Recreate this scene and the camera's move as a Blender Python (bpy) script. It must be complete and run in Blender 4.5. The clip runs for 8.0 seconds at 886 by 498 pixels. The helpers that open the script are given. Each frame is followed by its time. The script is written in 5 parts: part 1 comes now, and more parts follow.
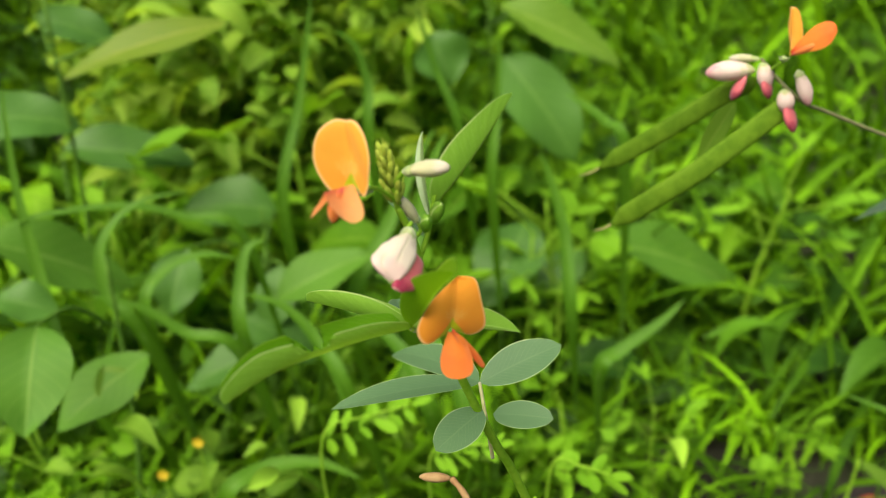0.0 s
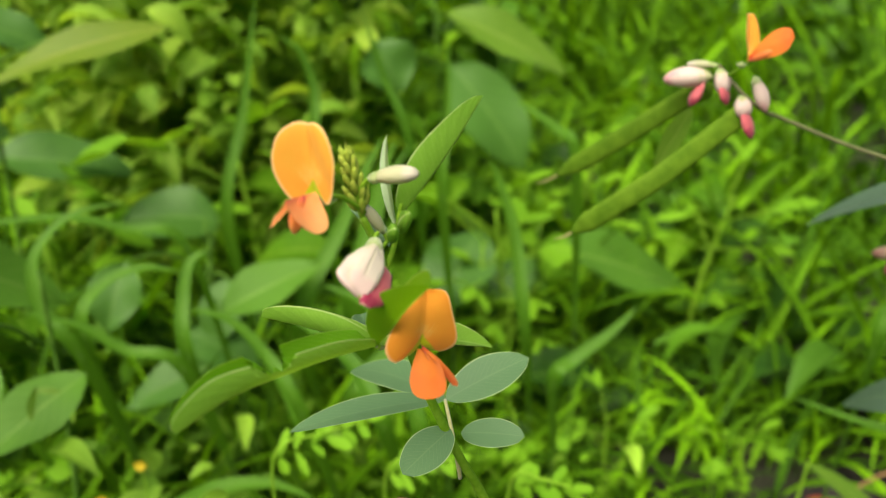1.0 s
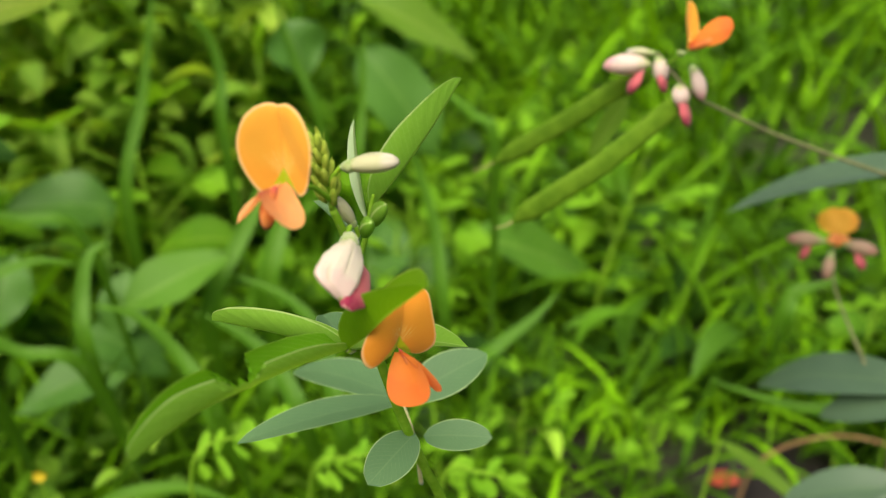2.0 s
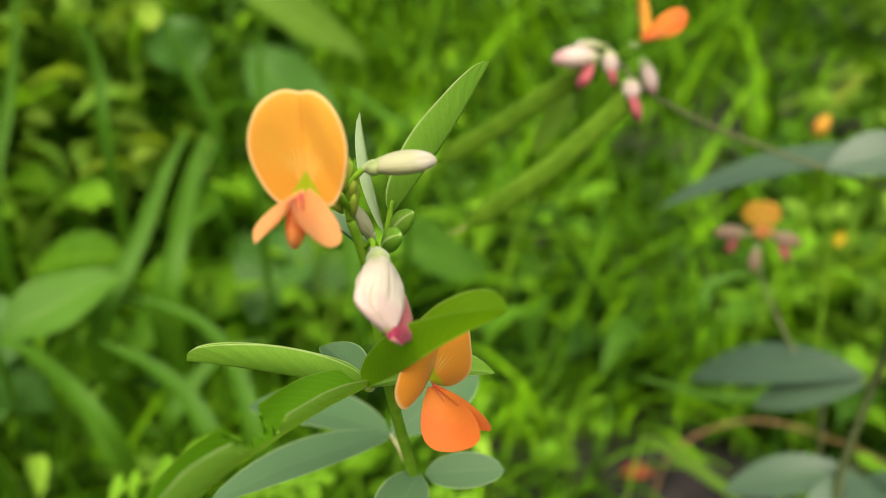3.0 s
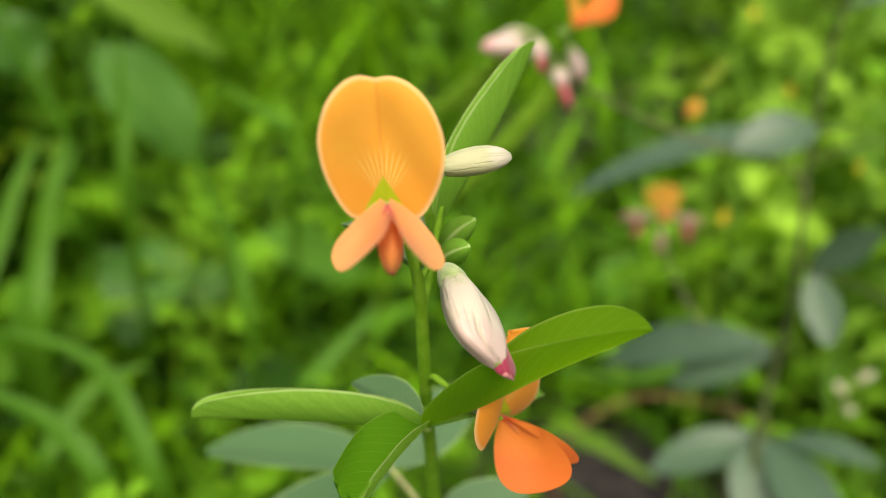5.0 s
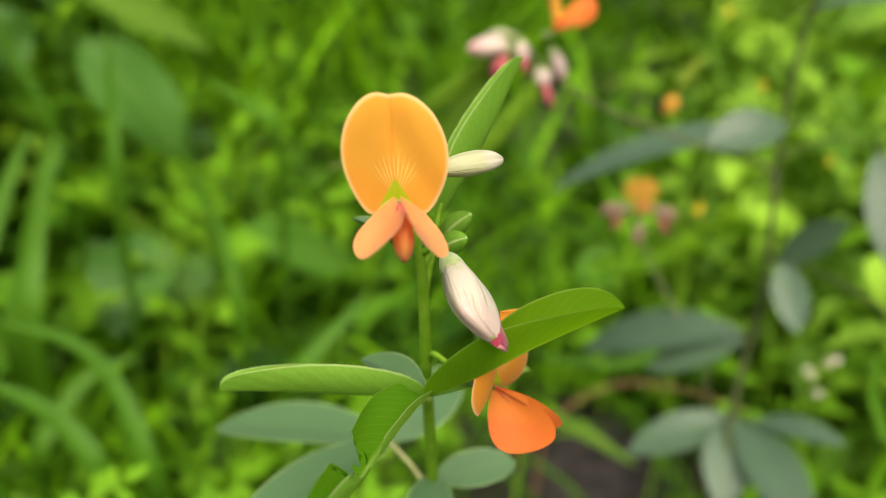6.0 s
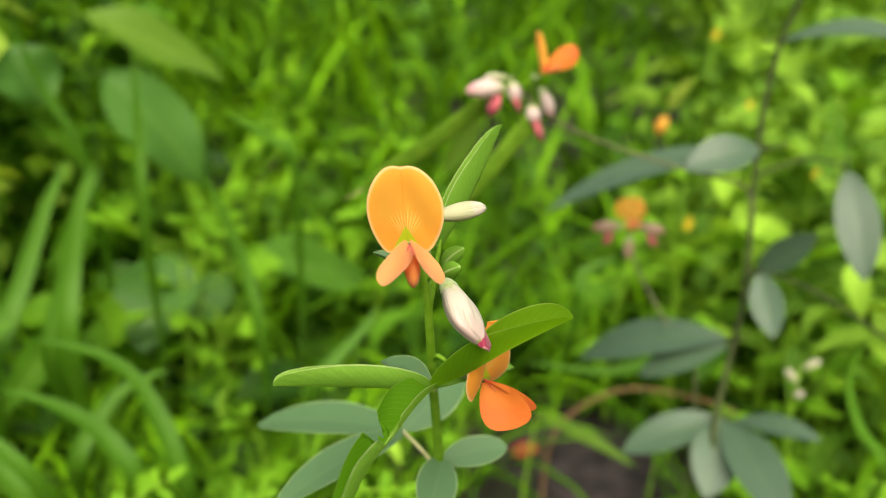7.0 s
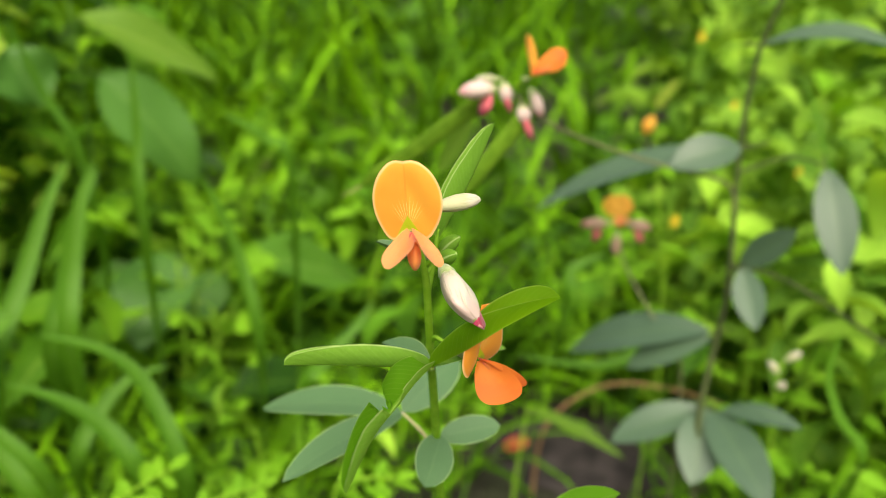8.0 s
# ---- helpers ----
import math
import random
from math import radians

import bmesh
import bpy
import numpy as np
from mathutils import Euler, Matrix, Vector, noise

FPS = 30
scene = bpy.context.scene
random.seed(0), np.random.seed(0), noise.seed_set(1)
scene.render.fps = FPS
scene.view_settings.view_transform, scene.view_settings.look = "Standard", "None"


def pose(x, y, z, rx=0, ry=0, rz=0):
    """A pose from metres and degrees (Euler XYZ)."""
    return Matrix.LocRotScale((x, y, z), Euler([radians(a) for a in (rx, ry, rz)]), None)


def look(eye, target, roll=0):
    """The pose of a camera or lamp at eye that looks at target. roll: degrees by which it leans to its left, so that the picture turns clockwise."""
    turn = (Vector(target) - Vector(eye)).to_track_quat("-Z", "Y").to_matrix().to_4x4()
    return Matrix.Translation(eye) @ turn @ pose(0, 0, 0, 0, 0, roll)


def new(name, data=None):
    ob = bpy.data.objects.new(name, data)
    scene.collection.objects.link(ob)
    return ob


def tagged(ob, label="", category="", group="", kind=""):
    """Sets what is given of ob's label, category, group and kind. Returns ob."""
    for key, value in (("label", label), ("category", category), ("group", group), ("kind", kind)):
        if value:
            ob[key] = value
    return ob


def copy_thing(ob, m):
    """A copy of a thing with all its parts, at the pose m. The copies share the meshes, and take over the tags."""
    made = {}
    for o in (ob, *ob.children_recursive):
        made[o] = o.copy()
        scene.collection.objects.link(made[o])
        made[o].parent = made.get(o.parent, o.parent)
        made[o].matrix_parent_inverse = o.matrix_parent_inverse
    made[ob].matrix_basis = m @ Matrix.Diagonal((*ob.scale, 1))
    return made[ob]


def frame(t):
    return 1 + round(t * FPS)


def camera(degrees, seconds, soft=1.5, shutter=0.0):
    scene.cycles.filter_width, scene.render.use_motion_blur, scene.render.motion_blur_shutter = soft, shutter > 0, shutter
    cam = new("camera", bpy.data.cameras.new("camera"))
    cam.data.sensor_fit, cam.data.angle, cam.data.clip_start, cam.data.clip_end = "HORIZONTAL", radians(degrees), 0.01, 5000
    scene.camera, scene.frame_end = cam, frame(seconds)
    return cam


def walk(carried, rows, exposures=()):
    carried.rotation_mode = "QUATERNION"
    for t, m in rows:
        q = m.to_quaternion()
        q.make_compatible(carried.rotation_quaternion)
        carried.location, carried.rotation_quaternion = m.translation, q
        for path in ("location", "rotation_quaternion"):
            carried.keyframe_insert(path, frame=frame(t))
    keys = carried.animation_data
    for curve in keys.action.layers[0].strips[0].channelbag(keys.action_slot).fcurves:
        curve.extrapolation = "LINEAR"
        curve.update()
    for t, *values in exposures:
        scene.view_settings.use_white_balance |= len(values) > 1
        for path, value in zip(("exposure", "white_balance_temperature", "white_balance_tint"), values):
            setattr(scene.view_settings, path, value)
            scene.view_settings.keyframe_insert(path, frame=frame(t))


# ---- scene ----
cam = camera(59.98, 8.0, soft=0.7)
EXPOSURES = [(0.0, 0.90), (3.5, 0.75), (4.5, 0.74), (6.5, 0.79), (7.5, 0.92), (8.0, 0.94)]
PATH = [
    (0, (0.01653, 0.01698, 0.43928), (0.0344, 1.9175, -0.1834), -1.31),
    (0.5, (0.01524, 0.02278, 0.43743), (0.1121, 1.9255, -0.1712), -0.85),
    (1, (0.01157, 0.02747, 0.43649), (0.1736, 1.9278, -0.1656), -0.62),
    (1.5, (0.00705, 0.03175, 0.43471), (0.2625, 1.9162, -0.1848), -0.04),
    (1.7, (0.00382, 0.03463, 0.43517), (0.3289, 1.9056, -0.1923), 0.63),
    (2.8, (-0.02146, 0.06798, 0.42873), (0.6383, 1.849, -0.1979), 1.76),
    (3, (-0.0235, 0.07216, 0.42784), (0.7, 1.8314, -0.1899), 1.91),
    (3.5, (-0.03129, 0.0824, 0.42421), (0.767, 1.8061, -0.2016), 1.98),
    (4, (-0.03611, 0.08785, 0.42718), (0.8653, 1.7759, -0.1543), 1.57),
    (4.5, (-0.0398, 0.0898, 0.42541), (0.92, 1.734, -0.1873), 2.18),
    (5, (-0.04321, 0.10303, 0.42355), (1.0157, 1.6834, -0.1938), 1.66),
    (5.2, (-0.04578, 0.1059, 0.42156), (1.0469, 1.6568, -0.2114), 2.58),
    (6.3, (-0.05938, 0.08169, 0.43276), (1.0264, 1.6369, -0.2016), 1.41),
    (6.5, (-0.06464, 0.07354, 0.43627), (1.0085, 1.6401, -0.1915), 0.92),
    (7, (-0.07288, 0.06234, 0.44299), (1.0099, 1.6317, -0.1611), 0.66),
    (7.5, (-0.0779, 0.05624, 0.4441), (1.0016, 1.6278, -0.1601), 0.47),
    (8, (-0.08222, 0.05149, 0.44464), (1.02, 1.6078, -0.1577), 0.74),
]
walk(cam, [(t, look(eye, target, roll)) for t, eye, target, roll in PATH], exposures=EXPOSURES)
cam.data.dof.use_dof = True
cam.data.dof.aperture_fstop = 10.4

# ---- light: bright overcast sky, light from above ----
world = bpy.data.worlds.new("sky")
scene.world = world
world.use_nodes = True
wn = world.node_tree
sky = wn.nodes.new("ShaderNodeTexSky")
sky.sky_type = "NISHITA"
sky.sun_disc = False
sky.sun_elevation = radians(54)
sky.sun_rotation = radians(-148)
sky.dust_density = 7.0
sky.ozone_density = 1.0
wn.links.new(sky.outputs[0], wn.nodes["Background"].inputs[0])
wn.nodes["Background"].inputs[1].default_value = 0.088
sun_data = bpy.data.lights.new("sun", "SUN")
sun_data.energy = 4.3
sun_data.angle = radians(62)
sun_data.color = (1.0, 0.93, 0.74)
sun = new("sun", sun_data)
az, el = radians(-148), radians(54)
sun.matrix_world = look((0, 0, 0), (-math.sin(az) * math.cos(el), -math.cos(az) * math.cos(el), -math.sin(el)))
sun.location = (0, 0, 5)


# ---- materials ----
def nodes_of(name):
    m = bpy.data.materials.new(name)
    m.use_nodes = True
    nt = m.node_tree
    nt.nodes.clear()
    return m, nt


def add(nt, kind, **values):
    n = nt.nodes.new(kind)
    for key, v in values.items():
        n.inputs[key.replace("_", " ")].default_value = v
    return n


def math_node(nt, op, a, b=None, clamp=False):
    n = nt.nodes.new("ShaderNodeMath")
    n.operation, n.use_clamp = op, clamp
    for k, v in enumerate((a, b)):
        if v is None:
            continue
        if isinstance(v, (int, float)):
            n.inputs[k].default_value = v
        else:
            nt.links.new(v, n.inputs[k])
    return n.outputs[0]


def mix_colour(nt, fac, a, b):
    n = nt.nodes.new("ShaderNodeMix")
    n.data_type = "RGBA"
    for slot, v in ((0, fac), (6, a), (7, b)):
        if isinstance(v, (int, float, tuple)):
            n.inputs[slot].default_value = (*v, 1) if isinstance(v, tuple) else v
        else:
            nt.links.new(v, n.inputs[slot])
    return n.outputs[2]


def noise_node(nt, scale, detail=3.0, rough=0.55):
    co = nt.nodes.new("ShaderNodeNewGeometry")
    n = nt.nodes.new("ShaderNodeTexNoise")
    n.inputs["Scale"].default_value = scale
    n.inputs["Detail"].default_value = detail
    n.inputs["Roughness"].default_value = rough
    nt.links.new(co.outputs["Position"], n.inputs["Vector"])
    return n.outputs["Fac"]


def step(nt, value, lo, hi):
    n = nt.nodes.new("ShaderNodeMapRange")
    n.interpolation_type = "SMOOTHSTEP"
    nt.links.new(value, n.inputs["Value"])
    n.inputs["From Min"].default_value, n.inputs["From Max"].default_value = lo, hi
    return n.outputs["Result"]


def finish(m, nt, colour, rough=0.5, through_light=0.0, tint=None, bump=None, bump_size=0.0002, spec=0.4, sheen=0.0, passing=(1.0, 1.0, 1.0)):
    """Surface with a share of light that passes through it."""
    p = nt.nodes.new("ShaderNodeBsdfPrincipled")
    if isinstance(colour, tuple):
        p.inputs["Base Color"].default_value = (*colour, 1)
    else:
        nt.links.new(colour, p.inputs["Base Color"])
    if isinstance(rough, float):
        p.inputs["Roughness"].default_value = rough
    else:
        nt.links.new(rough, p.inputs["Roughness"])
    p.inputs["Specular IOR Level"].default_value = spec
    p.inputs["Sheen Weight"].default_value = sheen
    last = p.outputs[0]
    if bump is not None:
        b = nt.nodes.new("ShaderNodeBump")
        b.inputs["Distance"].default_value = bump_size
        nt.links.new(bump, b.inputs["Height"])
        nt.links.new(b.outputs[0], p.inputs["Normal"])
    if through_light:
        tr = nt.nodes.new("ShaderNodeBsdfTranslucent")
        if tint is None and not isinstance(colour, tuple):
            glow = nt.nodes.new("ShaderNodeMix")
            glow.data_type, glow.blend_type = "RGBA", "MULTIPLY"
            glow.inputs[0].default_value = 1.0
            nt.links.new(colour, glow.inputs[6])
            glow.inputs[7].default_value = (*passing, 1)
            nt.links.new(glow.outputs[2], tr.inputs[0])
        elif isinstance(tint, tuple):
            tr.inputs[0].default_value = (*tint, 1)
        elif tint is not None:
            nt.links.new(tint, tr.inputs[0])
        else:
            tr.inputs[0].default_value = (*colour, 1)
        mx = nt.nodes.new("ShaderNodeMixShader")
        mx.inputs[0].default_value = through_light
        nt.links.new(last, mx.inputs[1])
        nt.links.new(tr.outputs[0], mx.inputs[2])
        last = mx.outputs[0]
    out = nt.nodes.new("ShaderNodeOutputMaterial")
    nt.links.new(last, out.inputs[0])
    return m


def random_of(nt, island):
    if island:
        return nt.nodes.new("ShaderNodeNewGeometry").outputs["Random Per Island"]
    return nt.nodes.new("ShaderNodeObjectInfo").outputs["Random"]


def leaf_material(name, dark, light, rib, rough=0.5, pairs=9.0, slant=3.0, veins=0.5, through_light=0.35, island=False, spec=0.18, grain=2400.0, tint=None, rim=0.0, midrib=1.0, vein_width=0.075, mottle=0.35):
    """Leaf with midrib, slanting side veins, blotches and fine grain."""
    m, nt = nodes_of(name)
    uv = nt.nodes.new("ShaderNodeUVMap")
    uv.uv_map = "UVMap"
    sep = nt.nodes.new("ShaderNodeSeparateXYZ")
    nt.links.new(uv.outputs[0], sep.inputs[0])
    across = math_node(nt, "ABSOLUTE", math_node(nt, "MULTIPLY", math_node(nt, "SUBTRACT", sep.outputs[1], 0.5), 2.0))
    along = sep.outputs[0]
    phase = math_node(nt, "SUBTRACT", math_node(nt, "MULTIPLY", along, pairs), math_node(nt, "MULTIPLY", across, slant))
    wave = math_node(nt, "ABSOLUTE", math_node(nt, "SUBTRACT", math_node(nt, "FRACT", phase), 0.5))
    side = math_node(nt, "SUBTRACT", 1.0, step(nt, wave, 0.0, vein_width))
    mid = math_node(nt, "MULTIPLY", math_node(nt, "SUBTRACT", 1.0, step(nt, across, 0.01, 0.07)), midrib)
    vein = math_node(nt, "MAXIMUM", mid, math_node(nt, "MULTIPLY", side, veins))
    base = mix_colour(nt, noise_node(nt, 60.0), dark, light)
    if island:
        # clump-wide darkening puts the shaded hollows between tufts into the leaf colour
        tuft_light = step(nt, noise_node(nt, 7.0, 2.0), 0.40, 0.62)
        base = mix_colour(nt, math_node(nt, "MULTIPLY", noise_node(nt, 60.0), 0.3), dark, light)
        share = math_node(nt, "MULTIPLY", step(nt, random_of(nt, island), 0.20, 0.90), math_node(nt, "ADD", math_node(nt, "MULTIPLY", tuft_light, 0.75), 0.25))
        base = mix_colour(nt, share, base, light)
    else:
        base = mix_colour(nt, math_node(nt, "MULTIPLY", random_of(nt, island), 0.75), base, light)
    fine = noise_node(nt, grain, 2.0)
    base = mix_colour(nt, math_node(nt, "MULTIPLY", fine, mottle), base, dark)
    col = mix_colour(nt, math_node(nt, "MULTIPLY", vein, 0.55), base, rib)
    if rim:
        col = mix_colour(nt, math_node(nt, "MULTIPLY", step(nt, across, 0.93, 0.98), rim), col, rib)
    height = math_node(nt, "SUBTRACT", math_node(nt, "MULTIPLY", fine, 0.25), math_node(nt, "MULTIPLY", vein, 0.8))
    return finish(m, nt, col, rough, through_light, tint, height, 0.00012, spec, passing=(1.35, 1.25, 0.55))


def plain_material(name, a, b, scale, rough=0.6, through_light=0.0, bump_size=0.0001, spec=0.3, island=None, sheen=0.0):
    m, nt = nodes_of(name)
    f = noise_node(nt, scale, 4.0)
    col = mix_colour(nt, step(nt, f, 0.3, 0.7), a, b)
    if island is not None:
        col = mix_colour(nt, math_node(nt, "MULTIPLY", random_of(nt, island), 0.6), col, b)
    return finish(m, nt, col, rough, through_light, None, noise_node(nt, scale * 6, 3.0), bump_size, spec, sheen)


def standard_material(name, base, deep, eye, ray):
    """Orange banner petal: soft streaks, green-yellow eye at its foot and pale rays fanning from it."""
    m, nt = nodes_of(name)
    uv = nt.nodes.new("ShaderNodeUVMap")
    uv.uv_map = "UVMap"
    sep = nt.nodes.new("ShaderNodeSeparateXYZ")
    nt.links.new(uv.outputs[0], sep.inputs[0])
    x = math_node(nt, "SUBTRACT", sep.outputs[0], 0.5)
    y = math_node(nt, "SUBTRACT", sep.outputs[1], 0.0)
    r = math_node(nt, "SQRT", math_node(nt, "ADD", math_node(nt, "MULTIPLY", math_node(nt, "MULTIPLY", x, x), 1.8), math_node(nt, "MULTIPLY", y, y)))
    ang = math_node(nt, "ARCTAN2", x, y)
    saw = math_node(nt, "ABSOLUTE", math_node(nt, "SUBTRACT", math_node(nt, "FRACT", math_node(nt, "ADD", math_node(nt, "MULTIPLY", ang, 8.0), 0.5)), 0.5))
    line = math_node(nt, "SUBTRACT", 1.0, step(nt, saw, 0.03, 0.13))
    spread = math_node(nt, "SUBTRACT", 1.0, step(nt, math_node(nt, "ABSOLUTE", ang), 0.40, 0.80))
    ragged = nt.nodes.new("ShaderNodeTexNoise")
    ragged.noise_dimensions = "1D"
    nt.links.new(math_node(nt, "MULTIPLY", ang, 9.0), ragged.inputs["W"])
    reach = math_node(nt, "SUBTRACT", 1.0, step(nt, math_node(nt, "ADD", r, math_node(nt, "MULTIPLY", ragged.outputs["Fac"], 0.30)), 0.42, 0.62))
    rays = math_node(nt, "MULTIPLY", math_node(nt, "MULTIPLY", line, reach), spread)
    crease = math_node(nt, "SUBTRACT", 1.0, step(nt, math_node(nt, "ABSOLUTE", x), 0.004, 0.022))
    f = noise_node(nt, 260.0, 3.0)
    edge = step(nt, math_node(nt, "SQRT", math_node(nt, "ADD", math_node(nt, "MULTIPLY", math_node(nt, "MULTIPLY", x, x), 4.0), math_node(nt, "POWER", math_node(nt, "MULTIPLY", math_node(nt, "SUBTRACT", y, 0.55), 2.1), 2.0))), 0.55, 1.1)
    col = mix_colour(nt, math_node(nt, "MULTIPLY", f, 0.5), base, deep)
    col = mix_colour(nt, math_node(nt, "MULTIPLY", edge, 0.35), col, deep)
    col = mix_colour(nt, math_node(nt, "MULTIPLY", crease, 0.45), col, deep)
    col = mix_colour(nt, math_node(nt, "MULTIPLY", rays, 1.0), col, ray)
    col = mix_colour(nt, math_node(nt, "SUBTRACT", 1.0, step(nt, math_node(nt, "ADD", y, math_node(nt, "MULTIPLY", math_node(nt, "ABSOLUTE", x), 1.5)), 0.18, 0.23)), col, eye)
    uv2 = nt.nodes.new("ShaderNodeUVMap")
    uv2.uv_map = "Rim"
    sep2 = nt.nodes.new("ShaderNodeSeparateXYZ")
    nt.links.new(uv2.outputs[0], sep2.inputs[0])
    rim = math_node(nt, "MAXIMUM", step(nt, sep2.outputs[1], 0.92, 0.98), step(nt, sep2.outputs[0], 0.95, 0.99))
    col = mix_colour(nt, math_node(nt, "MULTIPLY", rim, 0.5), col, (0.88, 0.64, 0.38))
    height = math_node(nt, "ADD", math_node(nt, "MULTIPLY", f, 0.5), math_node(nt, "MULTIPLY", crease, -1.0))
    return finish(m, nt, col, 0.62, 0.50, None, height, 0.0001, 0.2, 0.1)


def petal_material(name, foot, body, tip, through_light=0.35, stain=0.3, streak=0.25, streaks=26.0, relief=1.0):
    """Petal shading along its length from foot to tip with blotches."""
    m, nt = nodes_of(name)
    uv = nt.nodes.new("ShaderNodeUVMap")
    uv.uv_map = "UVMap"
    sep = nt.nodes.new("ShaderNodeSeparateXYZ")
    nt.links.new(uv.outputs[0], sep.inputs[0])
    f = noise_node(nt, 420.0, 4.0)
    along = math_node(nt, "ADD", sep.outputs[0], math_node(nt, "MULTIPLY", math_node(nt, "SUBTRACT", f, 0.5), stain))
    col = mix_colour(nt, step(nt, along, 0.05, 0.35), foot, body)
    col = mix_colour(nt, step(nt, along, 0.62, 0.95), col, tip)
    lines = nt.nodes.new("ShaderNodeCombineXYZ")
    nt.links.new(math_node(nt, "MULTIPLY", sep.outputs[0], 1.6), lines.inputs[0])
    nt.links.new(math_node(nt, "MULTIPLY", sep.outputs[1], streaks), lines.inputs[1])
    vein = nt.nodes.new("ShaderNodeTexNoise")
    vein.inputs["Scale"].default_value, vein.inputs["Detail"].default_value = 1.0, 3.0
    nt.links.new(lines.outputs[0], vein.inputs["Vector"])
    fold = step(nt, vein.outputs["Fac"], 0.52, 0.68)
    col = mix_colour(nt, math_node(nt, "MULTIPLY", fold, streak), col, foot)
    return finish(m, nt, col, 0.6, through_light, None, math_node(nt, "SUBTRACT", math_node(nt, "MULTIPLY", noise_node(nt, 1500.0), 0.4), fold), 0.00010 * relief, 0.25, 0.15)


GREEN_TOP = leaf_material("leaflet_green", (0.085, 0.25, 0.006), (0.15, 0.36, 0.012), (0.36, 0.50, 0.12), 0.5, 19.0, 5.0, 0.35, 0.64, rim=0.35, midrib=0.5, vein_width=0.06)
# yellower than GREEN_TOP, with added brightness for the leaflet's shaded underside
YELLOW_GREEN_LIT = leaf_material("leaflet_yellow_green", (0.15, 0.33, 0.006), (0.22, 0.43, 0.012), (0.40, 0.55, 0.12), 0.5, 19.0, 5.0, 0.3, 0.70, rim=0.5, midrib=0.5, vein_width=0.06)
GREEN_BACK = leaf_material("leaflet_downy", (0.130, 0.29, 0.022), (0.22, 0.40, 0.048), (0.50, 0.60, 0.28), 0.6, 26.0, 4.0, 0.17, 0.45, rim=0.6, midrib=0.5, vein_width=0.08, mottle=0.75, grain=1700.0)
SILVER = leaf_material("leaflet_silvery", (0.26, 0.36, 0.20), (0.36, 0.46, 0.28), (0.55, 0.62, 0.45), 0.7, 16.0, 4.0, 0.3, 0.4, rim=0.6)
GLAUCOUS = leaf_material("leaflet_glaucous", (0.052, 0.115, 0.048), (0.086, 0.158, 0.066), (0.25, 0.34, 0.15), 0.5, 14.0, 4.0, 0.14, 0.2, rim=0.8, midrib=0.14, mottle=0.55, grain=1700.0)
GLAUCOUS_FAR = leaf_material("leaflet_grey_green", (0.036, 0.070, 0.040), (0.066, 0.110, 0.064), (0.08, 0.13, 0.06), 0.40, 12.0, 4.0, 0.2, 0.2, spec=0.34)
BROAD = leaf_material("broad_leaf", (0.030, 0.095, 0.010), (0.062, 0.155, 0.018), (0.11, 0.21, 0.04), 0.45, 8.0, 2.4, 0.5, 0.25, spec=0.22)
BROAD_LIGHT = leaf_material("broad_leaf_light", (0.075, 0.17, 0.010), (0.13, 0.24, 0.022), (0.26, 0.36, 0.07), 0.45, 9.0, 2.4, 0.5, 0.4)
BROAD_MID = leaf_material("broad_leaf_mid", (0.045, 0.135, 0.010), (0.085, 0.195, 0.018), (0.16, 0.28, 0.05), 0.5, 9.0, 2.4, 0.45, 0.35, spec=0.14)
YELLOWED = leaf_material("yellowed_leaf", (0.07, 0.155, 0.007), (0.14, 0.20, 0.012), (0.3, 0.3, 0.06), 0.45, 9.0, 2.4, 0.5, 0.4)
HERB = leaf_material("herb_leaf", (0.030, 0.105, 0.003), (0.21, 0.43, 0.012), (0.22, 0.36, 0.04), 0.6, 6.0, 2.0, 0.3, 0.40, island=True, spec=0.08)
# pale yellow-green, lifted and greyed so the colour itself carries brightness and haze
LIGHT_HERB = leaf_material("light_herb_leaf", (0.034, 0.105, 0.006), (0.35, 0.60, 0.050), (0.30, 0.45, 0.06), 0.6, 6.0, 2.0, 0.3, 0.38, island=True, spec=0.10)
# dark end set almost black: shade inside the thicket, as colour
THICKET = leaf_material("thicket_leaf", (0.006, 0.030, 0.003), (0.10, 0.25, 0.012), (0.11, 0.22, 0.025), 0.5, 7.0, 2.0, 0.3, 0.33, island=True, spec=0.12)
# lit copy of the herb leaf: sunlight on the left bush is in its colour
BRIGHT_HERB = leaf_material("lit_bush_leaf", (0.10, 0.23, 0.015), (0.38, 0.55, 0.06), (0.36, 0.48, 0.08), 0.6, 6.0, 2.0, 0.3, 0.5, island=True, spec=0.12)
# near-black low end stands for shade deep in the grass
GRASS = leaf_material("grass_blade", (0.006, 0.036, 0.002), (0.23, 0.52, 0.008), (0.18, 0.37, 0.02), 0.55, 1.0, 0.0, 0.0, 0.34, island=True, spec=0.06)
SPRIG = leaf_material("sprig_leaf", (0.085, 0.23, 0.008), (0.18, 0.37, 0.016), (0.20, 0.36, 0.04), 0.6, 6.0, 2.0, 0.2, 0.42, spec=0.08)
BLADE = leaf_material("single_grass_blade", (0.035, 0.115, 0.004), (0.080, 0.200, 0.008), (0.17, 0.30, 0.04), 0.5, 1.0, 0.0, 0.0, 0.42)
STEM = plain_material("stem_green", (0.18, 0.37, 0.016), (0.25, 0.45, 0.032), 350.0, 0.6, 0.35, 0.00012, spec=0.12)
STEM_BROWN = plain_material("stem_brownish", (0.20, 0.20, 0.07), (0.28, 0.27, 0.12), 300.0, 0.6, 0.0, 0.00015, sheen=0.2)
